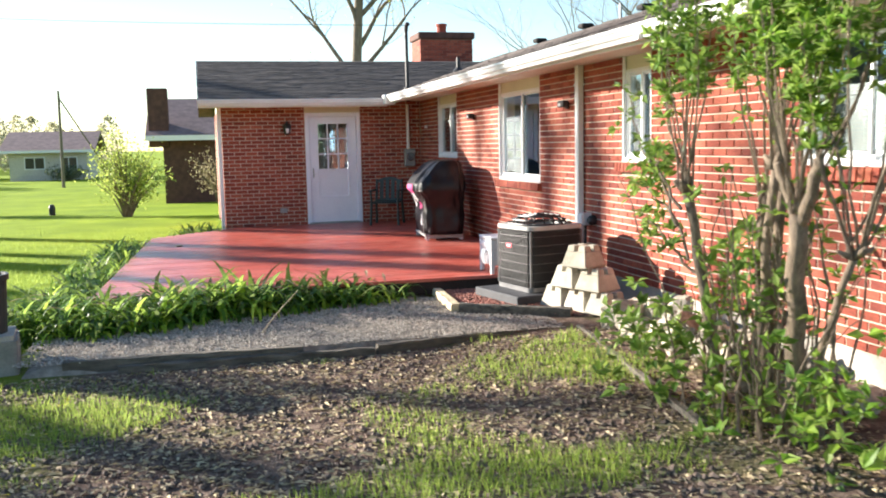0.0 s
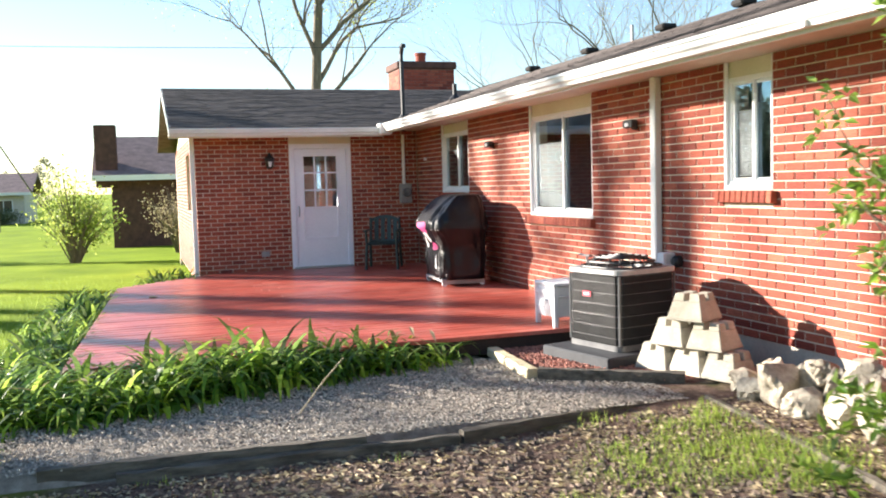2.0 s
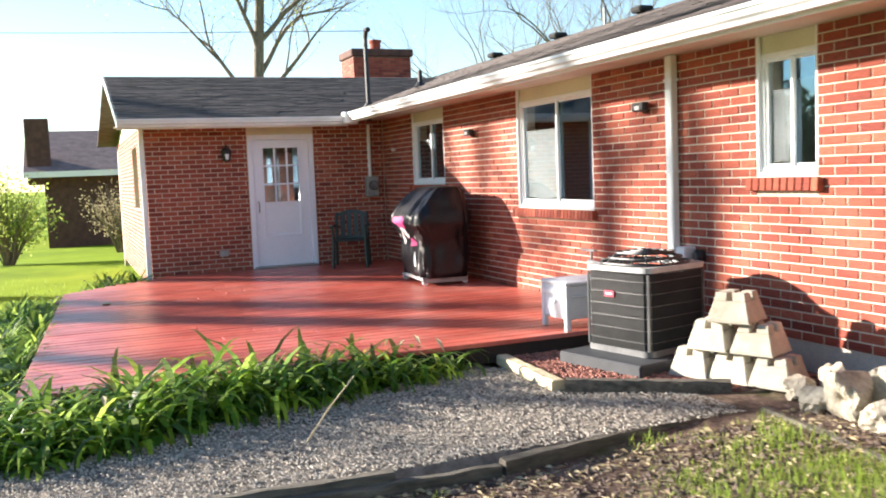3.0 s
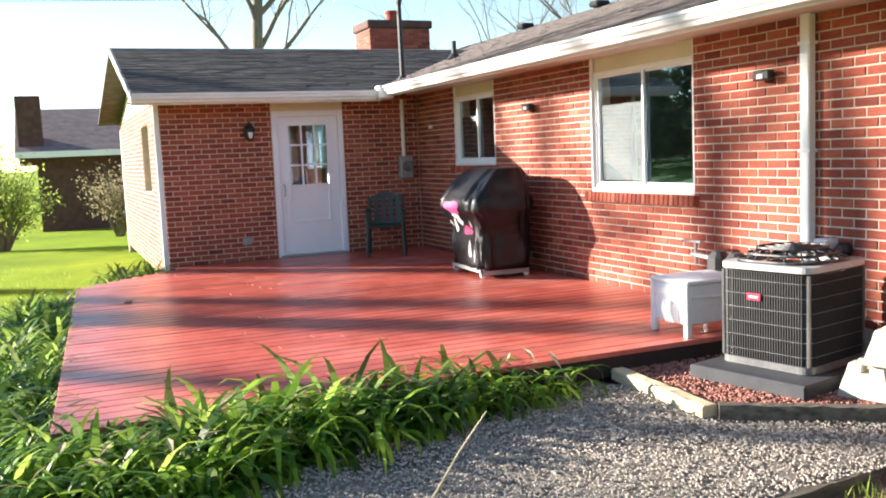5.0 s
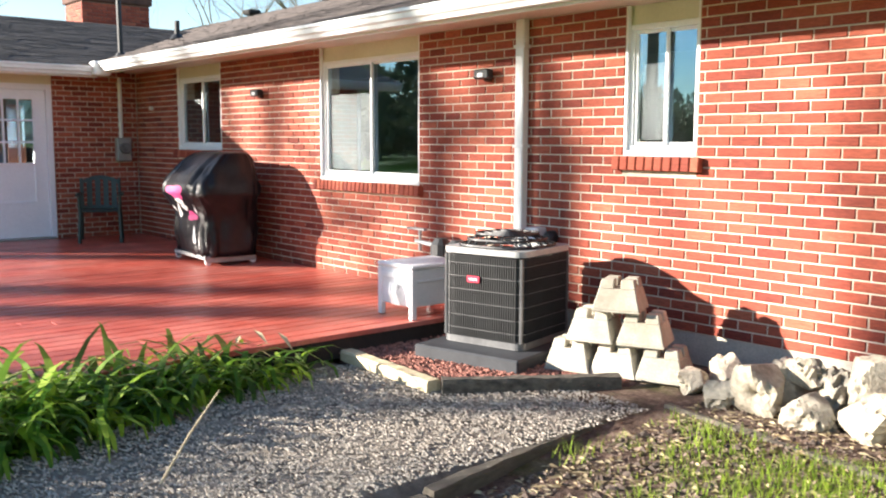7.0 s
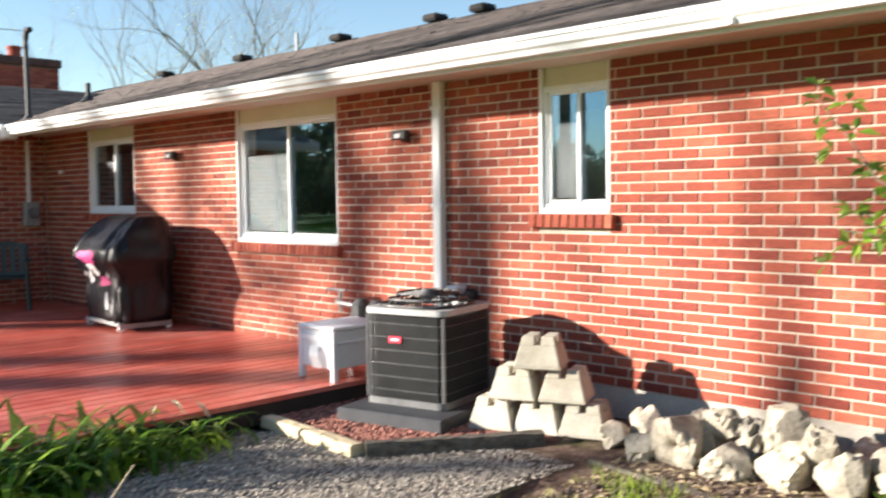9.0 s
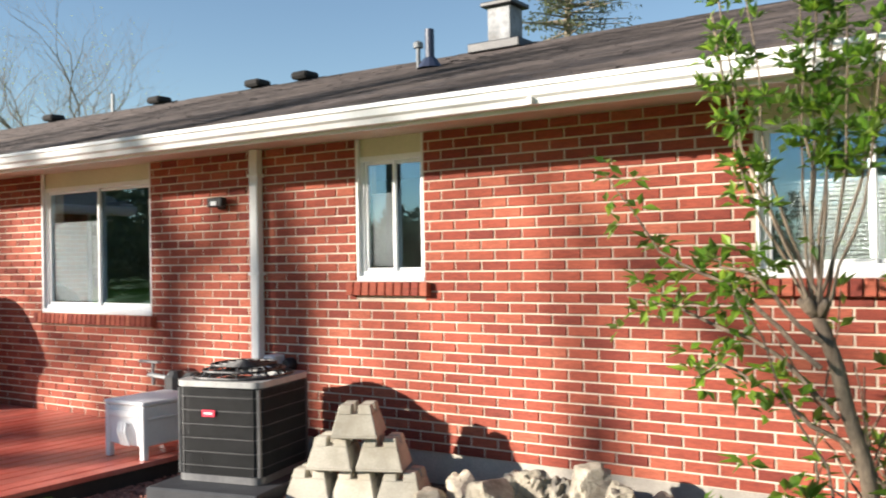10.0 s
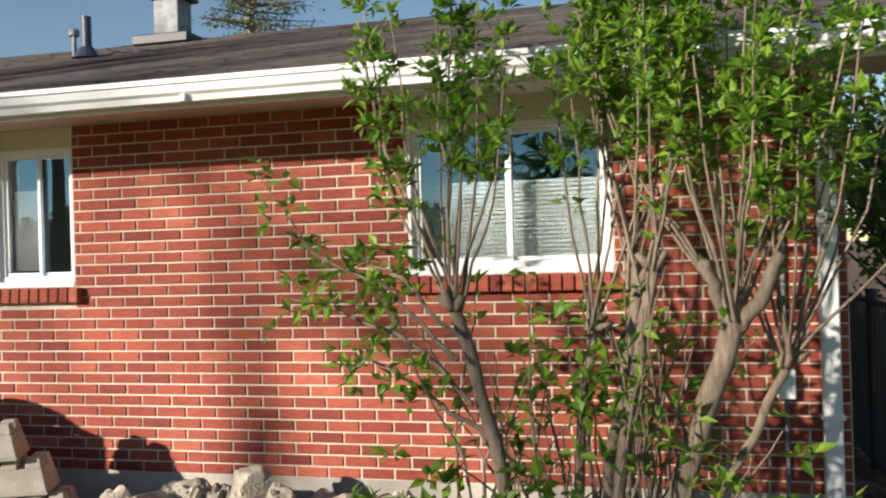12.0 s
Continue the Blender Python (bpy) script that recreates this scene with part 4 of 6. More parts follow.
def grill():
    t = thing("covered_grill", "barbecue grill under a wrinkled black vinyl cover", "grill", pose(4.58, 14.15, DECK, 0, 0, -4))
    prof = [(0.09, 0.30, 0.50, 0.0), (0.30, 0.305, 0.51, 0.0), (0.52, 0.30, 0.50, 0.0), (0.66, 0.34, 0.55, -0.03), (0.74, 0.375, 0.58, -0.05), (0.83, 0.37, 0.57, -0.045), (0.93, 0.335, 0.54, -0.02), (1.03, 0.285, 0.51, 0.015), (1.11, 0.225, 0.48, 0.05), (1.16, 0.165, 0.45, 0.07), (1.175, 0.10, 0.40, 0.08)]
    bm, rings, n = bmesh.new(), [], 64
    steps = [(i, f) for i in range(len(prof) - 1) for f in (0.0, 0.33, 0.66)] + [(len(prof) - 2, 1.0)]
    for i, f in steps:
        z, a, b, s = (prof[i][k] * (1 - f) + prof[i + 1][k] * f for k in range(4))
        ring = []
        for k in range(n):
            ang = 2 * math.pi * k / n
            c, q = math.cos(ang), math.sin(ang)
            x = math.copysign(abs(c) ** 0.42, c) * a
            y = math.copysign(abs(q) ** 0.42, q) * b
            fold = 0.030 * noise.noise((c * 3.2, q * 5.0, z * 1.2)) + 0.030 * noise.noise((c * 8 + z * 3, q * 11, z * 4.0)) + 0.012 * noise.noise((c * 19, q * 23 + z * 5, z * 7.0))
            fold *= 1.25 if z < 1.0 else 0.8
            ring.append(bm.verts.new((x * (1 + fold / a) + s, y * (1 + fold / b), z + 0.012 * noise.noise((x * 6, y * 6, 7)))))
        rings.append(ring)
    for a, b in zip(rings, rings[1:]):
        for k in range(n):
            bm.faces.new((a[k], a[(k + 1) % n], b[(k + 1) % n], b[k]))
    bm.faces.new(rings[0][::-1])
    bm.faces.new(rings[-1])
    cover = part("cover", bm, M_COVER, t, smooth=True)
    # prints that follow the folds of the cover
    skin = BVHTree.FromPolygons([v.co.copy() for v in cover.data.vertices], [tuple(p.vertices) for p in cover.data.polygons])

    def printed(name, uc, zc, ru, rz, material, label="", slant=0.0):
        bm, rings = bmesh.new(), []
        for r in (0.12, 0.55, 1.0):
            ring = []
            for k in range(18):
                a = 2 * math.pi * k / 18
                edge = r * (1 + 0.22 * math.sin(3 * a + uc * 20))
                u, z = uc + ru * edge * math.cos(a) + slant * rz * edge * math.sin(a), zc + rz * edge * math.sin(a)
                hit = skin.ray_cast(Vector((-2, u, z)), Vector((1, 0, 0)))[0]
                ring.append(bm.verts.new(((hit.x if hit else -0.30) - 0.007, u, z)))
            rings.append(ring)
        for a, b in zip(rings, rings[1:]):
            for k in range(18):
                bm.faces.new((a[k], b[k], b[(k + 1) % 18], a[(k + 1) % 18]))
        bm.faces.new(rings[0])
        bmesh.ops.recalc_face_normals(bm, faces=bm.faces[:])
        part(name, bm, material, cover, label, smooth=True)

    printed("logo", 0.02, 0.76, 0.19, 0.075, M_PINK, "pink printed mark")
    printed("print_mark", -0.12, 0.50, 0.10, 0.05, M_PINK, "pink printed mark")
    for uc, zc, ru, rz, slant in ((0.02, 0.655, 0.07, 0.035, 0.8), (0.27, 0.52, 0.035, 0.075, 0.3), (0.12, 0.55, 0.03, 0.08, -0.4), (-0.02, 0.59, 0.05, 0.03, 0.5), (-0.22, 0.57, 0.03, 0.05, 0.2), (-0.16, 0.29, 0.03, 0.09, 0.2), (-0.28, 0.27, 0.03, 0.10, -0.2)):
        printed("print_bar", uc, zc, ru, rz, M_WHITE, "", slant)
    bm = bmesh.new()
    for yy in (-0.44, 0.40):
        box(bm, -0.29, 0.27, yy, yy + 0.045, 0.03, 0.10, 0.005)
    box(bm, -0.30, -0.26, -0.44, 0.44, 0.06, 0.10, 0.005)
    part("cart_base", bm, M_ACTOP, t)
    for xx, yy in ((-0.26, -0.42), (0.24, -0.42), (-0.26, 0.42), (0.24, 0.42)):
        m = pose(xx, yy, 0.035, 90)
        part("wheel", lathe(bmesh.new(), [(0.015, -0.014), (0.034, -0.012), (0.034, 0.012), (0.015, 0.014)], 14, m), M_WHITE, t)


grill()


def garden_chair():
    t = thing("garden_chair", "dark green plastic garden armchair in the deck corner", "chair", pose(4.30, 16.80, DECK, 0, 0, -22))
    part("seat", B(-0.24, 0.24, -0.23, 0.22, 0.385, 0.415, 0.012), M_GREEN, t)
    for sx in (-1, 1):
        bm = bmesh.new()
        tube(bm, [(sx * 0.25, -0.26, 0), (sx * 0.235, -0.22, 0.40), (sx * 0.245, -0.22, 0.60)], [0.026, 0.024, 0.02], 6)
        part("front_leg", bm, M_GREEN, t)
        bm = bmesh.new()
        tube(bm, [(sx * 0.25, 0.30, 0), (sx * 0.235, 0.22, 0.40), (sx * 0.235, 0.30, 0.80)], [0.026, 0.024, 0.02], 6)
        part("back_leg", bm, M_GREEN, t)
        part("armrest", B(sx * 0.255 - 0.035, sx * 0.255 + 0.035, -0.26, 0.28, 0.595, 0.62, 0.01), M_GREEN, t)
    bm = bmesh.new()
    rows, cols = 8, 14
    g = {}
    for side in (0, 1):
        for i in range(rows + 1):
            for j in range(cols + 1):
                u, v = j / cols * 2 - 1, i / rows
                high = 0.40 + 0.44 * v * (1 - 0.16 * u * u)
                g[side, i, j] = bm.verts.new((u * 0.235, 0.21 + 0.09 * v - 0.05 * u * u + side * 0.014, high))
    for i in range(rows):
        for j in range(cols):
            if j % 3 == 1 and 1 <= i < rows - 1:
                continue
            bm.faces.new((g[0, i, j], g[0, i, j + 1], g[0, i + 1, j + 1], g[0, i + 1, j]))
            bm.faces.new((g[1, i, j], g[1, i + 1, j], g[1, i + 1, j + 1], g[1, i, j + 1]))
    part("backrest", bm, M_GREEN, t)


garden_chair()


def deck_block_mesh():
    """A cast pier block: a truncated pyramid with a cross of slots in its top."""
    bm = bmesh.new()
    lo, hi, h, s, dp = 0.145, 0.098, 0.20, 0.021, 0.055
    prism(bm, [(lo, lo), (-lo, lo), (-lo, -lo), (lo, -lo)], 0, 0.02)
    # the four quarters of the head stand proud of the slots
    zc = h - dp
    mid = lo + (hi - lo) * zc / h
    a = [bm.verts.new((x * lo, y * lo, 0.02)) for x, y in ((1, 1), (-1, 1), (-1, -1), (1, -1))]
    b = [bm.verts.new((x * mid, y * mid, zc)) for x, y in ((1, 1), (-1, 1), (-1, -1), (1, -1))]
    for i in range(4):
        bm.faces.new((a[i], a[(i + 1) % 4], b[(i + 1) % 4], b[i]))
    bm.faces.new(b)
    for x, y in ((1, 1), (-1, 1), (-1, -1), (1, -1)):
        p = [(x * s, y * s), (x * mid, y * s), (x * mid, y * mid), (x * s, y * mid)]
        q = [(x * s, y * s), (x * hi, y * s), (x * hi, y * hi), (x * s, y * hi)]
        c = [bm.verts.new((u, v, zc + 0.001)) for u, v in p]
        d = [bm.verts.new((u, v, h)) for u, v in q]
        for i in range(4):
            bm.faces.new((c[i], c[(i + 1) % 4], d[(i + 1) % 4], d[i]))
        bm.faces.new(d)
    bmesh.ops.bevel(bm, geom=[e for e in bm.edges if e.calc_length() > 0.05], offset=0.006, segments=1, affect="EDGES")
    return bm


block = part("deck_block", deck_block_mesh(), M_BLOCK)
tagged(block, "tan cast concrete deck pier block stacked in a pyramid", "concrete block", "stacked deck blocks")
rng = random.Random(3)
axis = Vector((0.12, -0.30, 0)).normalized()
first = True
for row, count in enumerate((3, 2, 1)):
    for i in range(count):
        at = Vector((4.50, 8.52, 0.115 + 0.20 * row)) + axis * ((i - (count - 1) / 2) * 0.297) + Vector((rng.uniform(-0.012, 0.012), rng.uniform(-0.012, 0.012), 0))
        m = pose(at.x, at.y, at.z, 0, 0, 22 + rng.uniform(-5, 5))
        if first:
            block.matrix_basis, first = m, False
        else:
            copy_thing(block, m)


def rock_mesh(seed, hole=False):
    rng = random.Random(seed)
    bm = bmesh.new()
    bmesh.ops.create_icosphere(bm, subdivisions=4, radius=1.0)
    off = Vector((rng.uniform(0, 50), rng.uniform(0, 50), rng.uniform(0, 50)))
    planes = [Vector((rng.gauss(0, 1), rng.gauss(0, 1), rng.gauss(0, 1))).normalized() for _ in range(9)]
    for v in bm.verts:
        d = v.co.normalized()
        r = 1.06 + 0.34 * noise.noise(d * 1.5 + off) + 0.24 * noise.noise(d * 3.6 + off) - 0.26 * abs(noise.noise(d * 6.5 + off)) + 0.12 * noise.noise(d * 17 + off)
        for q in planes:
            if d.dot(q) * r > 0.68:
                r = 0.68 / d.dot(q)
        if hole:
            r *= 1 - 0.75 * math.exp(-((d.y / 0.5) ** 2 + ((d.z + 0.05) / 0.42) ** 2)) * (1 if d.x < 0 else 0.2)
        v.co = d * r
    return bm


ROCKS = [  # x, y, size, height, turn, base
    (4.56, 8.02, 0.11, 0.09, 10, 0), (4.70, 7.88, 0.12, 0.13, 70, 0), (4.42, 7.76, 0.10, 0.08, 130, 0), (4.46, 7.54, 0.17, 0.18, 5, 0), (4.70, 7.52, 0.15, 0.14, 40, 0),
    (4.40, 7.22, 0.13, 0.11, 90, 0), (4.66, 7.22, 0.15, 0.15, 20, 0), (4.74, 6.96, 0.15, 0.14, 200, 0), (4.46, 6.94, 0.16, 0.14, 150, 0), (4.42, 6.64, 0.15, 0.13, 20, 0), (4.70, 6.62, 0.15, 0.14, 77, 0),
    (4.46, 6.36, 0.14, 0.12, 250, 0), (4.74, 6.30, 0.14, 0.14, 110, 0), (4.50, 6.08, 0.13, 0.11, 300, 0), (4.38, 5.76, 0.16, 0.15, 30, 0), (4.62, 5.50, 0.14, 0.11, 60, 0), (4.35, 5.25, 0.15, 0.13, 15, 0), (4.66, 5.05, 0.13, 0.10, 190, 0),
    (4.66, 7.36, 0.13, 0.10, 33, 0.17), (4.64, 7.04, 0.12, 0.15, 120, 0.17), (4.52, 6.80, 0.13, 0.10, 64, 0.15), (4.60, 6.46, 0.12, 0.09, 14, 0.15), (4.66, 6.20, 0.10, 0.08, 95, 0.14),
]
for i, (x, y, s, h, turn, up) in enumerate(ROCKS):
    rock = tagged(part("rock", rock_mesh(100 + i, i == 3), M_ROCK), "pale pitted limestone rock piled along the foundation", "rock", "rocks along the wall")
    rock.matrix_basis = Matrix.Translation((x, y, 0.10 + h * 0.66 + up * 0.8)) @ Matrix.Rotation(radians(turn), 4, "Z") @ Matrix.Diagonal((s * 1.12, s * 0.95, h * 1.15, 1))


# planter by the lawn
t = thing("concrete_pedestal", "grey concrete pedestal block beside the lilies", "pedestal", pose(-0.55, 8.32, -0.01, 0, 0, 8))
# body concrete coloured darker than the cap for its shaded sides, plus mossy patches
part("block", prism(bmesh.new(), rounded_square(0.245, 0.03, 2), 0.0, 0.27), surf("mossy_pedestal", (0.16, 0.155, 0.14), (0.30, 0.285, 0.26), 4.0, 0.95, 0.5, 60.0, stain=(0.10, 0.11, 0.07)), t)
part("cap", prism(bmesh.new(), rounded_square(0.225, 0.03, 2), 0.27, 0.31), M_CONCRETE, t, "pale cap slab")
t = thing("planter_pot", "black plastic planter pot standing on the pedestal", "planter", pose(-0.55, 8.32, 0.30))
part("pot", lathe(bmesh.new(), [(0.175, 0), (0.195, 0.40), (0.212, 0.405), (0.212, 0.45), (0.19, 0.45), (0.18, 0.39), (0.02, 0.38)], 24), M_BLACK, t, smooth=False)


# ---- fittings on the walls ----
def downspout(y, label, foot=False):
    t = thing("downspout", label, "downspout")
    d = 0.045
    bm = bmesh.new()
    box(bm, WX - 0.075, WX - 0.006, y - d, y + d, 0.16 if foot else 0.12, SOFFIT, 0.008)
    part("pipe", bm, M_GUTTER, t)
    for z in (0.7, 1.5, 2.25):
        part("strap", B(WX - 0.079, WX - 0.002, y - d - 0.012, y + d + 0.012, z, z + 0.025, 0.003), M_GUTTER, t)
    if foot:
        bm = bmesh.new()
        tube(bm, [(WX - 0.04, y, 0.26), (WX - 0.06, y, 0.17), (WX - 0.20, y - 0.03, 0.13)], 0.05, 6)
        part("shoe", bm, M_GUTTER, t)


t = thing("downspout", "white metal downspout at the wing's corner", "downspout")
part("pipe", B(X_END - 0.075, X_END - 0.006, WY + 0.01, WY + 0.09, 0.10, 2.42, 0.008), M_GUTTER, t)
bm = bmesh.new()
tube(bm, [(X_END - 0.04, WY + 0.05, 0.18), (X_END - 0.03, WY - 0.06, 0.13), (X_END + 0.0, WY - 0.18, 0.11)], 0.045, 6)
part("shoe", bm, M_GUTTER, t)
for z in (0.7, 1.5, 2.2):
    part("strap", B(X_END - 0.079, X_END - 0.002, WY - 0.004, WY + 0.104, z, z + 0.025, 0.003), M_GUTTER, t)
downspout(9.985, "white metal downspout beside the condenser")
downspout(4.03, "white metal downspout at the house corner", True)
t = thing("conduit", "thin grey conduit with a junction box", "conduit")
bm = bmesh.new()
tube(bm, [(WX - 0.018, 4.245, 0.15), (WX - 0.018, 4.245, 2.05)], 0.012, 7)
part("pipe", bm, M_GALV, t)
part("junction_box", B(WX - 0.055, WX - 0.002, 4.20, 4.29, 0.80, 0.95, 0.006), M_WHITE, t)
t = thing("disconnect_box", "white electrical disconnect box on the brick", "electrical box")
part("case", B(WX - 0.11, WX - 0.002, 9.74, 9.86, 0.77, 0.90, 0.008), M_WHITE, t)
part("cover", B(WX - 0.12, WX - 0.108, 9.745, 9.855, 0.785, 0.895, 0.004), M_WHITE, t)
bm = bmesh.new()
tube(bm, [(WX - 0.05, 9.80, 0.77), (WX - 0.06, 9.79, 0.5), (WX - 0.12, 9.72, 0.35), (4.84, 9.62, 0.30)], 0.013, 6)
part("whip", bm, M_BLACK, t)
part("breaker_knob", lathe(bmesh.new(), [(0.052, 0), (0.052, 0.05), (0.035, 0.075)], 14, pose(WX - 0.002, 9.67, 0.83, 0, -90)), M_BLACK, t)

t = thing("gas_valve", "grey pipe valves and black fittings low on the wall", "valve")
bm = bmesh.new()
tube(bm, [(WX - 0.02, 10.62, 0.68), (WX - 0.20, 10.62, 0.68), (WX - 0.22, 10.62, 0.30)], 0.02, 7)
tube(bm, [(WX - 0.22, 10.40, 0.66), (WX - 0.22, 11.05, 0.70)], 0.02, 7)
tube(bm, [(WX - 0.22, 11.0, 0.62), (WX - 0.22, 11.0, 0.80)], 0.014, 6)
part("pipework", bm, M_METER, t)
for yy in (10.52, 10.72):
    part("valve_body", lathe(bmesh.new(), [(0.05, -0.14), (0.09, -0.07), (0.09, 0.07), (0.05, 0.12)], 12, pose(WX - 0.22, yy, 0.63)), M_ACSKIN, t)
part("handle", B(WX - 0.24, WX - 0.20, 10.92, 11.16, 0.795, 0.815, 0.004), M_METER, t)


def wall_light(x, y, z, facing, label, wide=False):
    """facing: degrees about z for a lamp that looks along -y."""
    t = thing("wall_light", label, "lamp", pose(x, y, z, 0, 0, facing))
    if wide:
        part("mount", B(-0.035, 0.035, -0.03, 0.0, -0.035, 0.045, 0.004), M_BLACK, t)
        part("head", B(-0.085, 0.085, -0.10, -0.032, -0.02, 0.055, 0.01), M_BLACK, t)
        part("lens", B(-0.03, 0.03, -0.106, -0.101, -0.008, 0.025), M_VINYL, t)
    else:
        part("mount", lathe(bmesh.new(), [(0.055, 0), (0.055, 0.012), (0.03, 0.03)], 14, pose(0, 0, 0, 90)), M_BLACK, t)
        part("lantern", lathe(bmesh.new(), [(0.03, -0.10), (0.055, -0.08), (0.075, 0.05), (0.085, 0.06), (0.02, 0.12), (0.012, 0.15)], 10, pose(0, -0.11, 0)), M_BLACK, t)
        part("glass", lathe(bmesh.new(), [(0.02, -0.06), (0.035, 0.02)], 10, pose(0, -0.172, -0.01)), M_VINYL, t)


wall_light(WX, 10.39, 2.06, 270, "black wall floodlight on the brick", True)
wall_light(WX, 14.04, 2.05, 270, "small black wall light on the brick", True)
wall_light(2.64, WY, 1.98, 0, "black wall lantern beside the door")
t = thing("dryer_vent", "small grey wall vent low on the brick", "vent")
part("hood", B(2.47, 2.60, WY - 0.03, WY - 0.002, 0.47, 0.56, 0.008), M_METER, t)
t = thing("wall_hook", "small white hose bib on the shaded brick", "fitting")
part("body", B(WX - 0.05, WX - 0.002, 16.95, 17.0, 1.95, 2.0, 0.008), M_WHITE, t)

t = thing("electric_meter", "grey electric meter with a white conduit in the corner", "electric meter")
part("case", B(4.79, 4.99, WY - 0.11, WY - 0.002, 1.26, 1.58, 0.012), M_METER, t)
part("dial", lathe(bmesh.new(), [(0.075, 0), (0.075, 0.06), (0.06, 0.075)], 18, pose(4.89, WY - 0.11, 1.44, 90)), M_GALV, t)
bm = bmesh.new()
tube(bm, [(4.87, WY - 0.05, 1.58), (4.87, WY - 0.05, 2.40)], 0.028, 9)
part("conduit", bm, M_WHITE, t)
t = thing("service_cable", "thin overhead service cable from the mast", "cable")
bm = bmesh.new()
ca, cb = Vector((4.85, 17.2, 3.80)), Vector((-30.0, 52.0, 10.0))
tube(bm, [ca.lerp(cb, i / 16) - Vector((0, 0, 0.5 * 4 * (i / 16) * (1 - i / 16))) for i in range(17)], 0.006, 5)
part("cable", bm, M_VENT, t)
t = thing("service_mast", "black service mast rising through the roof edge", "mast")
bm = bmesh.new()
tube(bm, [(4.86, 17.36, 2.45), (4.85, 17.36, 3.75)], 0.034, 10)
part("pole", bm, M_BLACK, t)
part("boot", lathe(bmesh.new(), [(0.11, 0), (0.05, 0.10)], 12, pose(4.86, 17.36, 2.62)), M_BLACK, t)
bm = bmesh.new()
tube(bm, [(4.85, 17.36, 3.72), (4.85, 17.30, 3.84), (4.85, 17.20, 3.82)], 0.04, 8)
part("weatherhead", bm, M_BLACK, t)


def roof_at(x):
    return 2.545 + (x - E0) * SLOPE


def roof_vent(x, y):
    t = thing("roof_vent", "low black box vent on the shingle roof", "vent", pose(x, y, roof_at(x) - 0.01), "roof vents")
    part("flange", B(-0.2, 0.2, -0.2, 0.2, 0, 0.025, 0.004, m=Matrix.Rotation(-math.atan(SLOPE), 4, "Y")), M_VENT, t)
    part("hood", B(-0.13, 0.14, -0.14, 0.14, 0.03, 0.125, 0.03), M_VENT, t)


for y in (20.9, 18.3, 15.7, 13.7, 12.85):
    roof_vent(8.80, y)
t = thing("vent_pipe", "dark blue plumbing vent pipe on the roof", "pipe")
bm = bmesh.new()
tube(bm, [(7.25, 9.83, roof_at(7.25) - 0.03), (7.25, 9.83, 3.80)], 0.045, 12)
part("pipe", bm, M_BLUEPIPE, t)
part("boot", lathe(bmesh.new(), [(0.13, 0), (0.06, 0.10)], 12, pose(7.25, 9.83, roof_at(7.25))), M_BLUEPIPE, t)
t = thing("flue_vent", "thin white flue vent with a cap", "vent")
bm = bmesh.new()
tube(bm, [(7.5, 10.14, roof_at(7.5) - 0.03), (7.5, 10.14, 3.73)], 0.022, 9)
part("pipe", bm, M_GALV, t)
part("cap", lathe(bmesh.new(), [(0.05, 0), (0.05, 0.05), (0.02, 0.07)], 12, pose(7.5, 10.14, 3.71)), M_GALV, t)
t = thing("vent_pipe", "short dark vent pipe near the valley", "pipe")
bm = bmesh.new()
tube(bm, [(6.1, 18.3, 2.95), (6.1, 18.3, 3.34)], 0.04, 10)
part("pipe", bm, M_BLACK, t)
part("boot", lathe(bmesh.new(), [(0.12, 0), (0.05, 0.08)], 12, pose(6.1, 18.3, roof_at(6.1))), M_BLACK, t)
t = thing("vent_pipe", "thin vent pipe at the ridge", "pipe")
bm = bmesh.new()
tube(bm, [(8.9, 16.9, 3.9), (8.9, 16.9, 4.22)], 0.03, 8)
part("pipe", bm, M_METER, t)
t = thing("metal_flue", "square galvanised flue with a dark cap on the ridge", "flue", pose(8.75, 9.85, roof_at(8.75) - 0.06))
part("shaft", B(-0.14, 0.14, -0.14, 0.14, 0, 0.50, 0.006), M_GALV, t)
part("cap", B(-0.2, 0.2, -0.2, 0.2, 0.50, 0.55, 0.01), M_BLACK, t)
part("flashing", B(-0.28, 0.28, -0.32, 0.32, 0, 0.10, 0.01), M_BLACK, t)

# chimney
chim = thing("chimney", "broad red brick chimney with a clay flue pot", "chimney", pose(6.76, 24.2, 2.3))
# core in the darkened mortar: the stack's shade is part of the colour
stack = part("chimney_body", B(0.008, 1.412, 0.008, 0.992, 0, 2.10), M_SHADEMORTAR, chim)
part("crown", B(-0.05, 1.47, -0.05, 1.05, 2.08, 2.25, 0.02), M_DARKBRICK, chim)
part("flue_pot", lathe(bmesh.new(), [(0.13, 2.22), (0.13, 2.46), (0.15, 2.46), (0.15, 2.52), (0.09, 2.52)], 14, pose(0.71, 0.5, 0)), M_BRICK, chim)
v, f = [], []
rng = random.Random(8)
for along, a0, a1, face, inward in ((0, 0.0, 1.42, 0.0, 1), (1, 0.0, 1.0, 0.0, 1)):
    for c, p, q in brick_spans(a0, a1, [], 0.9, 17):
        w, g = brick_box(c, p, q, 0.9, along, face, inward, rng)
        f += [tuple(i + len(v) for i in k) for k in g]
        v += w
tagged(raw("brickwork", v, f, M_BRICKS, chim), "red brickwork", kind="stuff")


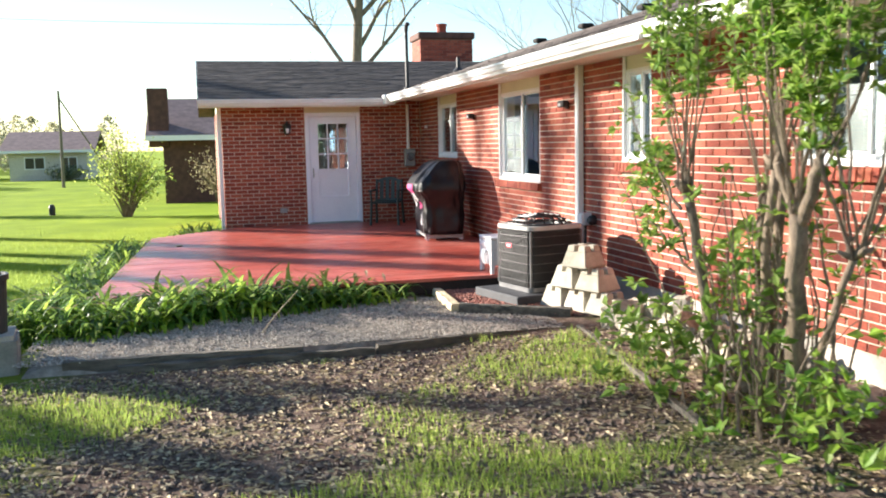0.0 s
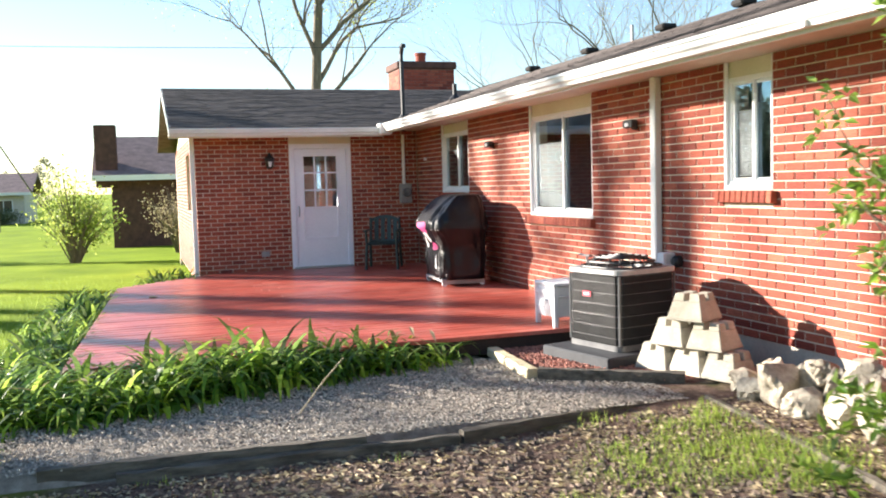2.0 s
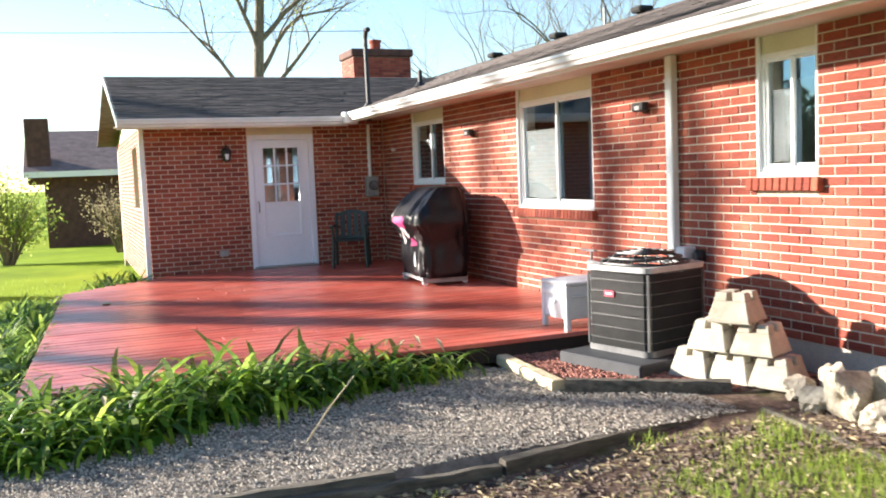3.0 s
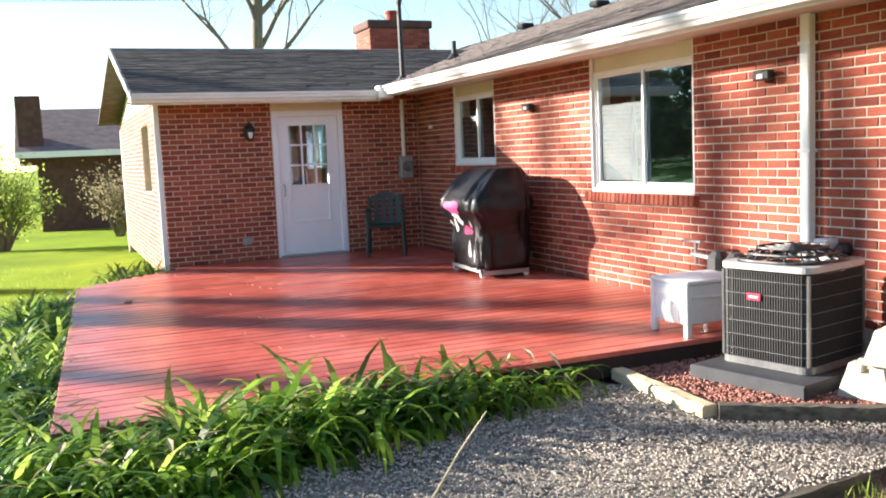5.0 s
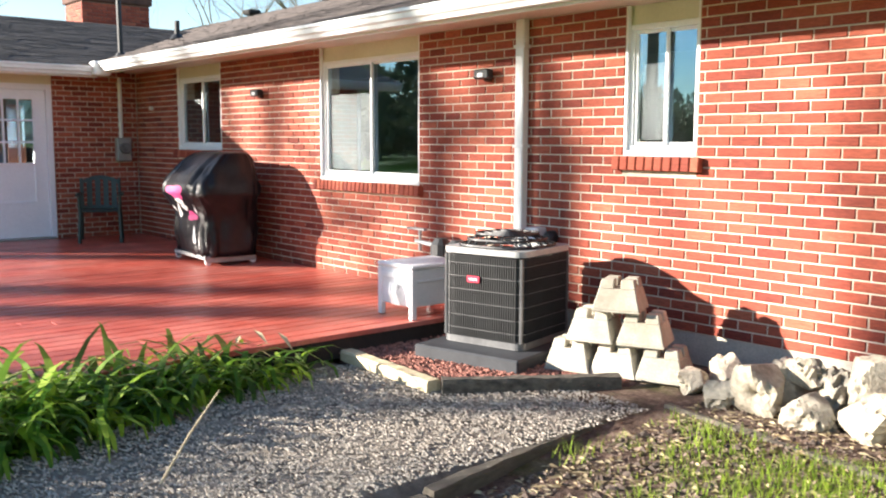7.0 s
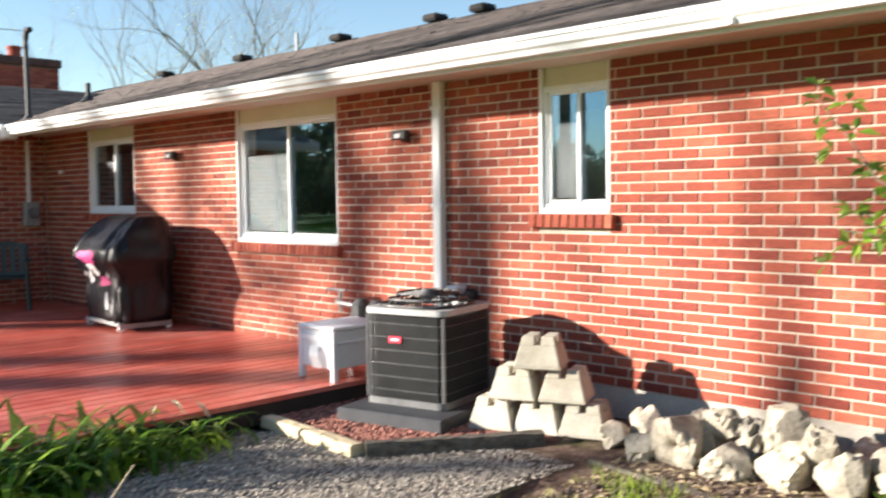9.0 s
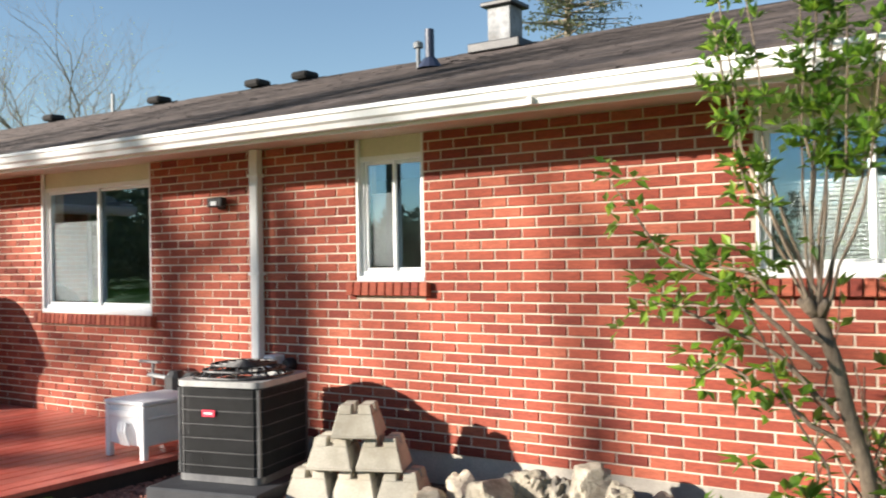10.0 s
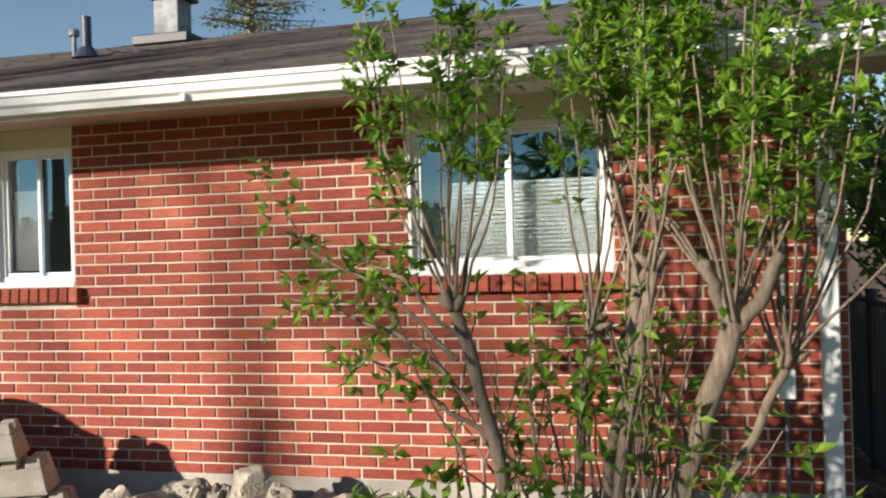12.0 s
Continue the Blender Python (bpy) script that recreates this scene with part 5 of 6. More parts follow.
# ---- plants ----
def leaf_quad(verts, faces, p, d, n, length, width):
    """A pointed leaf folded along its midrib."""
    side = d.cross(n)
    if side.length < 1e-4:
        return
    side = side.normalized() * width / 2
    n = side.cross(d).normalized()
    k = len(verts)
    verts += [p, p + d * length * 0.42 + side + n * width * 0.18, p + d * length - n * length * 0.1, p + d * length * 0.42 - side + n * width * 0.18, p + d * length * 0.45]
    faces += [(k, k + 4, k + 1), (k + 1, k + 4, k + 2), (k, k + 3, k + 4), (k + 3, k + 2, k + 4)]


def lily_mesh(seed):
    rng = random.Random(seed)
    verts, faces = [], []
    for _ in range(46):
        a = rng.uniform(0, 6.28)
        length, w = rng.uniform(0.34, 0.70), rng.uniform(0.030, 0.056)
        lean = rng.uniform(0.45, 1.6)
        out = Vector((math.cos(a), math.sin(a), 0))
        side = Vector((-out.y, out.x, 0))
        p = Vector((rng.gauss(0, 0.05), rng.gauss(0, 0.05), -0.02))
        k, n = len(verts), 6
        up = 1.45 - lean * 0.35
        for i in range(n):
            t = i / n
            wide = w * (0.75 + 0.6 * t if t < 0.4 else 1.0 * (1 - (t - 0.4) / 0.62) + 0.05)
            verts += [p - side * wide / 2, p + side * wide / 2]
            p = p + (out * math.cos(up) + Vector((0, 0, math.sin(up)))) * (length / n)
            up -= lean * (0.25 + 0.75 * t) * 1.05
        verts.append(p)
        for i in range(n - 1):
            faces.append((k + 2 * i, k + 2 * i + 1, k + 2 * i + 3, k + 2 * i + 2))
        faces.append((k + 2 * n - 2, k + 2 * n - 1, k + 2 * n))
    return verts, faces


lilies = [lily_mesh(300 + i) for i in range(7)]
rng = random.Random(17)
spots = []


def lily_front(x):
    """Where the front of the bed runs, from the lawn to the deck's corner."""
    for (ax, ay), (bx, by) in (((-0.9, 9.15), (0.3, 9.02)), ((0.3, 9.02), (1.0, 9.38)), ((1.0, 9.38), (1.9, 9.70)), ((1.9, 9.70), (3.1, 9.96))):
        if x <= bx:
            return ay + (by - ay) * (x - ax) / (bx - ax)


x = -0.85
while x < 2.95:
    yy = lily_front(x) + rng.uniform(0, 0.06)
    while yy < 10.03:
        low = 0.82 if yy - lily_front(x) < 0.15 else 1.0
        spots.append((x + rng.uniform(-0.07, 0.07), yy, rng.uniform(0.92, 1.28) * low * (0.95 if x > 2.6 else 0.84 if x < 0.5 else 1.0 if x < 1.5 else 1.12)))
        yy += rng.uniform(0.17, 0.25)
    x += 0.19
y = 10.1
while y < 16.2:
    for dx in (-0.10, -0.38):
        spots.append((0.0 + (y - 10) * 0.045 + dx + rng.uniform(-0.08, 0.06), y + rng.uniform(-0.1, 0.1), rng.uniform(0.65, 1.0)))
    y += 0.27
for px, py, s in ((1.30, 17.15, 0.9), (1.15, 17.35, 1.0), (1.28, 17.6, 0.95), (1.05, 16.95, 0.75), (1.2, 18.0, 0.8), (0.85, 17.0, 0.75), (1.0, 17.25, 1.1), (0.75, 17.35, 0.9), (1.2, 17.0, 1.05), (0.9, 17.6, 0.95)):
    spots.append((px, py, s))
lv, lf = [], []
for px, py, s in spots:
    m = Matrix.Translation((px, py, 0.02)) @ Matrix.Rotation(rng.uniform(0, 6.28), 4, "Z") @ Matrix.Scale(s, 4)
    v, f = rng.choice(lilies)
    lf += [tuple(i + len(lv) for i in k) for k in f]
    lv += [m @ p for p in v]
wv, wf = [], []
for _ in range(46):
    px = rng.uniform(-0.6, 2.9)
    p = Vector((px, rng.uniform(lily_front(px), 9.85), rng.uniform(0.26, 0.42)))
    leaf_quad(wv, wf, p, Vector((rng.gauss(0, 1), rng.gauss(0, 1), rng.gauss(0.1, 0.4))).normalized(), Vector((0, 0.2, 1)), rng.uniform(0.10, 0.24), 0.035)
tagged(raw("withered_leaves", wv, wf, M_DRY), "pale withered leaves caught on the daylilies", "leaves", kind="stuff")
tagged(raw("daylily_border", lv, lf, M_LILY), "arching green daylily leaves crowding the deck edge", "plants", kind="stuff")


def strew(name, label, material, count, place, seed, low, high, width, category, flat=False):
    rng = random.Random(seed)
    verts, faces = [], []
    for _ in range(count):
        spot = place(rng)
        if spot is None:
            continue
        x, y, s = spot
        z = ground_z(x, y) + (0.022 * noise.noise((x * 1.3, y * 1.3, 0.0)) if -6 < x < 6 and -4 < y < 15 else 0.0)
        h, a, w = rng.uniform(low, high) * s, rng.uniform(0, 6.28), width * rng.uniform(0.6, 1.4)
        c, d = math.cos(a), math.sin(a)
        k = len(verts)
        if flat:
            t = rng.uniform(0.005, 0.02)
            verts += [(x - c * h, y - d * h, z + 0.006), (x - d * w, y + c * w, z + t), (x + c * h, y + d * h, z + 0.006), (x + d * w, y - c * w, z + 0.008)]
            faces += [(k, k + 1, k + 2), (k, k + 2, k + 3)]
        else:
            b = rng.uniform(0, 6.28)
            r = h * rng.uniform(0.1, 0.6)
            verts += [(x - d * w, y + c * w, z - 0.01), (x + d * w, y - c * w, z - 0.01), (x + r * math.cos(b), y + r * math.sin(b), z + h)]
            faces.append((k, k + 1, k + 2))
    return tagged(raw(name, verts, faces, material), label, category, kind="stuff")


GREENS = [(0.4, 6.75, 0.7, 0.55), (2.6, 5.1, 0.7, 0.5), (0.25, 6.7, 0.75, 0.8), (-0.5, 6.2, 0.8, 1.0), (3.55, 7.3, 0.6, 0.55), (3.2, 6.2, 0.6, 0.5), (2.2, 6.0, 0.5, 0.4), (1.7, 4.9, 0.5, 0.3), (3.2, 4.9, 0.6, 0.4), (0.6, 4.8, 0.8, 0.4), (2.6, 5.0, 0.9, 0.3), (3.9, 6.5, 0.3, 0.9)]


def yard_green(rng):
    x, y = rng.uniform(-1.2, 4.5), rng.uniform(2.2, 7.85)
    g = 0.9 * noise.noise((x * 1.1, y * 1.1, 9)) + 0.5 * noise.noise((x * 3.7, y * 3.7, 2)) - 0.40
    for cx, cy, sx, sy in GREENS:
        g += 0.75 * math.exp(-((x - cx) / sx) ** 2 - ((y - cy) / sy) ** 2)
    if x < -0.3:
        g += 0.6
    return (x, y, 0.6 + min(max(g, 0), 0.8)) if rng.random() < g else None


def edge_grass(rng):
    x, y = rng.uniform(2.6, 4.35), rng.uniform(6.2, 7.9)
    g = 0.9 * noise.noise((x * 2.6, y * 2.6, 4)) - 0.45 + 0.75 * math.exp(-((x - 3.85) / 0.45) ** 2 - ((y - 7.3) / 0.6) ** 2)
    return (x, y, 0.6 + min(max(g, 0), 0.7)) if rng.random() < g else None


def lawn_spot(rng):
    x, y = rng.uniform(-6, 0.3), rng.uniform(8.3, 9 + 14 * rng.random() ** 1.5 + 0.1)
    return (x, y, 1.0) if x < -0.1 + (y - 10) * 0.045 or y < 8.5 else None


strew("yard_grass", "sparse green grass tufts on the bare yard", M_GRASS, 120000, yard_green, 31, 0.015, 0.06, 0.0038, "grass")
strew("tall_grass", "longer green grass along the rocks and the timber", M_GRASS, 11000, edge_grass, 36, 0.03, 0.11, 0.0045, "grass")
strew("lawn_grass", "bright green mown lawn grass", M_GRASS, 24000, lawn_spot, 32, 0.03, 0.08, 0.004, "grass")
strew("leaf_litter", "dry brown leaf litter and twigs on bare soil", M_DRY, 14000, lambda r: (r.uniform(-0.6, 4.5), r.uniform(2.5, 7.85), 1.0), 33, 0.008, 0.040, 0.009, "litter", True)
strew("dandelions", "yellow dandelion flowers in the grass", M_YELLOW, 40, lambda r: (r.gauss(0.2, 0.4), r.gauss(6.6, 0.4), 1.0), 34, 0.015, 0.022, 0.016, "flowers", True)
strew("dry_leaves", "pale dry leaves among the lilies and on the gravel", M_DRY, 260, lambda r: (r.uniform(-0.4, 3.3), r.uniform(8.2, 9.5), 1.0), 35, 0.02, 0.06, 0.012, "litter", True)
bm = bmesh.new()
tube(bm, [(1.56, 8.64, 0.085), (1.73, 8.69, 0.27), (1.89, 8.73, 0.42)], [0.006, 0.005, 0.003], 6)
tagged(part("dry_stick", bm, M_BOARD), "thin pale dry stick propped before the lilies", "stick")
bm = bmesh.new()
lathe(bm, [(0.03, 0), (0.06, 0.012), (0.03, 0.02)], 8, pose(0.75, 14.6, DECK + 0.002, 0, 0, 0))
tagged(part("dry_leaf", bm, M_DRY), "yellowish dry leaf lying on the deck", "leaf")


def lilac():
    rng = random.Random(44)
    shrub = thing("lilac_shrub", "leggy lilac shrub with pruned grey stems and fresh green leaves", "shrub", pose(4.1, 5.0, 0.08))
    base = Vector((4.1, 5.0, 0.08))
    trunks, shoots = bmesh.new(), bmesh.new()
    lv, lf = [], []

    def cluster(p, count, size, up=0.5):
        for _ in range(count):
            d = Vector((rng.gauss(0, 1), rng.gauss(0, 1), rng.gauss(up, 0.7))).normalized()
            n = Vector((rng.gauss(0, 0.5), rng.gauss(0, 0.5), 1)).normalized()
            leaf_quad(lv, lf, Vector(p) - base + d * 0.01, d, n, size * rng.uniform(0.7, 1.25), size * rng.uniform(0.42, 0.58))

    def stem(bm, pts, r0, r1, sides=7, wob=0.012):
        out, n = [], 4
        pts = [Vector(p) for p in pts]
        for a, b in zip(pts, pts[1:]):
            for i in range(n):
                q = a.lerp(b, i / n)
                out.append(q + Vector((rng.gauss(0, wob), rng.gauss(0, wob), 0)))
        out.append(pts[-1])
        m = len(out) - 1
        tube(bm, [q - base for q in out], [r0 + (r1 - r0) * i / m for i in range(m + 1)], sides)
        return out

    # pruned old trunks with their knobs
    forks = []
    for pts, r0, r1 in (
        ([(4.09, 4.80, 0.02), (4.01, 4.76, 0.62), (3.87, 4.56, 1.30)], 0.058, 0.044),
        ([(4.02, 5.38, 0.02), (3.97, 5.51, 0.60), (3.92, 5.69, 1.35)], 0.036, 0.029),
        ([(4.12, 5.12, 0.02), (4.08, 5.05, 0.70), (4.04, 4.93, 1.42)], 0.033, 0.026),
        ([(4.18, 5.22, 0.02), (4.10, 5.20, 0.75), (4.06, 5.12, 1.25)], 0.026, 0.020),
        ([(4.10, 4.88, 0.05), (4.05, 4.62, 0.55), (4.02, 4.35, 1.10)], 0.024, 0.018),
        ([(4.10, 5.08, 0.02), (3.99, 5.01, 0.70), (3.95, 4.86, 1.50)], 0.030, 0.025),
    ):
        out = stem(trunks, pts, r0, r1, 9)
        f = out[-1]
        forks.append(f)
        for _ in range(4):
            d = Vector((rng.gauss(0, 0.5), rng.gauss(0, 0.6), rng.uniform(0.4, 1))).normalized()
            tube(trunks, [f - base, f - base + d * 0.05, f - base + d * 0.10], [r1 * 0.9, r1 * 0.75, r1 * 0.45], 7)
    # long straight shoots, bare below and leafy at the tip
    for f, count, spread in ((forks[0], 18, 0.34), (forks[1], 4, 0.08), (forks[2], 8, 0.16), (forks[3], 6, 0.14), (forks[4], 12, 0.40), (forks[5], 5, 0.16)):
        for i in range(count):
            dx, dy = rng.gauss(-0.02, spread * 0.7), rng.gauss(-0.03, spread)
            top = f + Vector((dx, dy, rng.uniform(0.95, 1.75)))
            mid = f + Vector((dx * 0.65, dy * 0.65, (top.z - f.z) * 0.45))
            out = stem(shoots, [f + Vector((rng.gauss(0, 0.02), rng.gauss(0, 0.02), 0)), mid, top], 0.0085, 0.003, 5, 0.006)
            for k, q in enumerate(out):
                share = k / (len(out) - 1)
                if q.z > 2.05 or share > 0.62:
                    for _ in range(3):
                        cluster(q + Vector((rng.gauss(0, 0.04), rng.gauss(0, 0.04), rng.uniform(-0.12, 0.12))), 10, 0.066, 0.8)
                elif rng.random() < 0.12:
                    cluster(q, 4, 0.07)
    # two leafy columns over the outer trunk
    for ty, tx, count in ((6.02, 3.92, 4), (5.52, 3.86, 4)):
        for i in range(count):
            f = forks[1] + Vector((rng.gauss(0, 0.02), rng.gauss(0, 0.02), rng.uniform(-0.05, 0.05)))
            top = Vector((rng.gauss(tx, 0.05), rng.gauss(ty, 0.07), rng.uniform(2.35, 2.85)))
            mid = f.lerp(top, 0.45) + Vector((0, (top.y - f.y) * 0.25, 0))
            out = stem(shoots, [f, mid, top], 0.0085, 0.003, 5, 0.006)
            for q in out:
                if q.z > 1.85:
                    for _ in range(3):
                        cluster(q + Vector((rng.gauss(0, 0.035), rng.gauss(0, 0.035), rng.uniform(-0.12, 0.12))), 9, 0.066, 0.6)
    # stout pruned limbs that fork from the main trunk
    for pts, r0, r1 in (([(3.88, 4.57, 1.24), (3.86, 4.44, 1.40), (3.84, 4.38, 1.56)], 0.034, 0.024), ([(3.88, 4.57, 1.26), (3.84, 4.62, 1.42), (3.82, 4.66, 1.54)], 0.030, 0.022)):
        stem(trunks, pts, r0, r1, 8, 0.006)
    # thin suckers at the foot
    for i in range(56):
        b = Vector((rng.gauss(4.1, 0.16), rng.gauss(5.05, 0.26), 0.04))
        top = b + Vector((rng.gauss(-0.05, 0.22), rng.gauss(0.02, 0.30), rng.uniform(0.6, 1.5)))
        mid = b.lerp(top, 0.5) + Vector((rng.gauss(0, 0.04), rng.gauss(0, 0.04), 0.05))
        out = stem(shoots, [b, mid, top], rng.uniform(0.006, 0.014), 0.003, 5, 0.01)
        if rng.random() < 0.6:
            for q in out[rng.randrange(3, 6):]:
                if rng.random() < 0.6:
                    cluster(q, 4, 0.075)
    # leafy side branches reaching along the wall
    for pts in (
        [(3.86, 5.66, 1.15), (3.90, 6.0, 1.45), (3.95, 6.35, 1.62), (4.0, 6.62, 1.98)],
        [(3.90, 5.62, 0.95), (3.92, 5.95, 1.25), (3.95, 6.30, 1.38), (3.98, 6.52, 1.42)],
        [(3.95, 5.55, 0.80), (3.90, 5.85, 1.02), (3.88, 6.08, 1.15), (3.9, 6.2, 1.05)],
        [(3.86, 5.68, 1.25), (3.85, 5.9, 1.5), (3.9, 6.05, 1.55), (3.95, 6.15, 1.6)],
    ):
        out = stem(shoots, pts, 0.012, 0.003, 5, 0.015)
        for q in out[3:]:
            for _ in range(2):
                cluster(q + Vector((rng.gauss(0, 0.05), rng.gauss(0, 0.05), rng.gauss(0, 0.05))), 5, 0.08, 0.2)
    # low leafy growth
    for cx, cy, cz, count in ((3.75, 5.75, 0.42, 32), (3.9, 5.35, 0.30, 20), (3.9, 4.45, 0.36, 16), (3.95, 4.15, 0.42, 22), (4.0, 4.75, 0.30, 18), (4.0, 5.05, 0.9, 12), (4.05, 5.3, 1.05, 16), (3.6, 6.0, 0.35, 20), (3.8, 5.1, 0.35, 10), (4.1, 4.9, 1.25, 12)):
        for _ in range(count):
            q = Vector((rng.gauss(cx, 0.16), rng.gauss(cy, 0.17), max(0.06, rng.gauss(cz, 0.15))))
            cluster(q, 6, 0.095, 0.3)
    part("trunk", trunks, M_BARK, shrub, smooth=True)
    tagged(part("shoot_tangle", shoots, M_BARK, shrub), kind="stuff")
    tagged(raw("foliage", lv, lf, M_LILAC, shrub), kind="stuff")


lilac()


def grow(bm, p, d, length, r, depth, rng, tips, bend=0.22, split=(2, 3), droop=0.05):
    pts, rad, q = [p], [r], p
    n = 4
    for i in range(n):
        d = (d + Vector((rng.gauss(0, bend), rng.gauss(0, bend), rng.gauss(droop, bend * 0.6)))).normalized()
        q = q + d * length / n
        pts.append(q)
        rad.append(r * (1 - 0.42 * (i + 1) / n))
    tube(bm, pts, rad, 8 if depth > 2 else (5 if depth > 1 else 3), False)
    if depth <= 1:
        tips += pts[1:]
    if depth == 0:
        return
    for k in range(3 if depth >= 3 else 0):
        side = Vector((rng.gauss(0, 1), rng.gauss(0, 1), rng.gauss(0.5, 0.4))).normalized()
        grow(bm, pts[rng.randint(1, 4)], (d * 0.4 + side).normalized(), length * rng.uniform(0.28, 0.5), r * 0.17, 1, rng, tips, bend * 1.5, (2, 3), droop)
    for k in range(rng.randint(*split) + 1):
        at = pts[-1] if k < 2 else pts[rng.randint(1, 3)]
        side = Vector((rng.gauss(0, 1), rng.gauss(0, 1), rng.gauss(0.25, 0.5))).normalized()
        grow(bm, at, (d + side * rng.uniform(0.5, 1.0)).normalized(), length * rng.uniform(0.62, 0.85), rad[-1] * rng.uniform(0.6, 0.85), depth - 1, rng, tips, bend, split, droop)


def tree(x, y, trunk, radius, limb, depth, seed, label, leaf=None, leaf_count=0, leaf_size=0.12, lean=(0, 0), limbs=3, ways=None, bend=0.2, droop=0.05, starts=()):
    rng = random.Random(seed)
    z = ground_z(x, y)
    t = thing("tree", label, "tree", pose(x, y, z - 0.1))
    bm, tips = bmesh.new(), []
    top = Vector((lean[0], lean[1], trunk))
    tube(bm, [(0, 0, 0), (lean[0] * 0.2, lean[1] * 0.2, trunk * 0.35), (lean[0] * 0.6, lean[1] * 0.6, trunk * 0.7), top], [radius * 1.35, radius, radius * 0.88, radius * 0.8], 10, False)
    for k in range(len(ways) if ways else limbs):
        a = 2 * math.pi * k / limbs + rng.uniform(-0.4, 0.4)
        d = Vector(ways[k] if ways else (math.cos(a) * 0.75, math.sin(a) * 0.75, 0.95)).normalized()
        root = top * starts[k] if starts else top - Vector((0, 0, 0.1 * k))
        grow(bm, root, d, limb, radius * 0.46, depth, rng, tips, bend, (2, 3), droop)
    part("trunk", bm, M_TREEBARK, t, smooth=True)
    if leaf:
        lv, lf = [], []
        for _ in range(leaf_count):
            q = rng.choice(tips) + Vector((rng.gauss(0, 0.25), rng.gauss(0, 0.25), rng.gauss(0, 0.25)))
            d = Vector((rng.gauss(0, 1), rng.gauss(0, 1), rng.gauss(0, 1))).normalized()
            leaf_quad(lv, lf, q, d, Vector((rng.gauss(0, 1), rng.gauss(0, 1), rng.gauss(0, 1))).normalized(), leaf_size * rng.uniform(0.6, 1.4), leaf_size * 0.6)
        tagged(raw("crown", lv, lf, leaf, t), kind="stuff")
    return t


tree(7.85, 42, 9.8, 0.25, 3.4, 5, 71, "tall bare tree with mossy limbs behind the wing", M_BUD, 6000, 0.11, lean=(0.5, 0.0), ways=[(-0.85, 0.1, 1.0), (0.62, 0.1, 0.95), (0.35, 0.2, 1), (-0.3, -0.2, 1), (0.6, -0.1, 0.9), (-0.7, 0.2, 0.8), (0.8, 0.2, 0.5)], bend=0.17, droop=0.04, starts=(0.50, 0.54, 1.0, 1.0, 0.8, 0.74, 0.66))
tree(21, 46, 4.0, 0.20, 3.6, 4, 72, "slender bare tree far behind the roof", M_BUD, 200, 0.08)
tree(24.5, 44, 4.5, 0.20, 3.6, 4, 73, "slender bare tree far behind the roof", M_BUD, 200, 0.08)
tree(21.5, 37, 4.5, 0.20, 3.4, 4, 78, "slender bare tree far behind the roof", M_BUD, 200, 0.08)
# trees of the west lawn, whose shadows fall on the deck and the long wall
tree(-9.6, 22.2, 7.2, 0.30, 2.0, 1, 74, "slim bare lawn tree west of the deck", M_BUD, 80, 0.10, ways=[(0.05, 0.1, 1), (-0.15, 0.12, 1), (0.12, 0.2, 1)], bend=0.08)
tree(-13.2, 26.6, 8.5, 0.26, 3.2, 3, 75, "bare lawn tree west of the deck", M_BUD, 300, 0.10)
tree(-11.4, 21.25, 6.9, 0.18, 1.5, 1, 76, "slim bare lawn tree west of the deck", M_BUD, 60, 0.10, ways=[(0.02, 0.08, 1)], bend=0.10)
tree(-15.5, 31.5, 8.0, 0.34, 3.6, 3, 77, "bare lawn tree west of the deck", M_BUD, 400, 0.10)
tree(-12.0, 17.6, 4.2, 0.26, 3.0, 3, 101, "bare lawn tree west of the yard", M_BUD, 500, 0.10)
tree(-15.0, 19.0, 5.5, 0.28, 3.2, 3, 102, "bare lawn tree west of the yard", M_BUD, 500, 0.10)
tree(-20.0, 30.0, 6.0, 0.34, 3.6, 3, 79, "bare lawn tree west of the deck", M_BUD, 500, 0.10)


def bush(x, y, height, spread, stems, leaves, material, size, seed, label, base_z=None):
    rng = random.Random(seed)
    z = ground_z(x, y) if base_z is None else base_z
    t = thing("bush", label, "bush", pose(x, y, z - 0.03))
    bm = bmesh.new()
    lv, lf = [], []
    for _ in range(stems):
        a = rng.uniform(0, 6.28)
        r = spread * math.sqrt(rng.random())
        top = Vector((r * math.cos(a), r * math.sin(a), height * rng.uniform(0.6, 1.0) * (1 - 0.35 * (r / spread) ** 2)))
        mid = Vector((top.x * 0.35, top.y * 0.35, top.z * 0.5))
        tube(bm, [(top.x * 0.08, top.y * 0.08, 0), mid, top], [0.03, 0.02, 0.006], 4, False)
        for _ in range(leaves):
            f = rng.uniform(0.45, 1.05)
            q = mid.lerp(top, (f - 0.5) * 2) if f > 0.5 else mid
            q = q + Vector((rng.gauss(0, 0.16), rng.gauss(0, 0.16), rng.gauss(0, 0.16)))
            d = Vector((rng.gauss(0, 1), rng.gauss(0, 1), rng.gauss(0.3, 1))).normalized()
            leaf_quad(lv, lf, q, d, Vector((rng.gauss(0, 1), rng.gauss(0, 1), 1)).normalized(), size * rng.uniform(0.7, 1.3), size * 0.6)
    tagged(part("branchwork", bm, M_TREEBARK, t), kind="stuff")
    tagged(raw("foliage", lv, lf, material, t), kind="stuff")


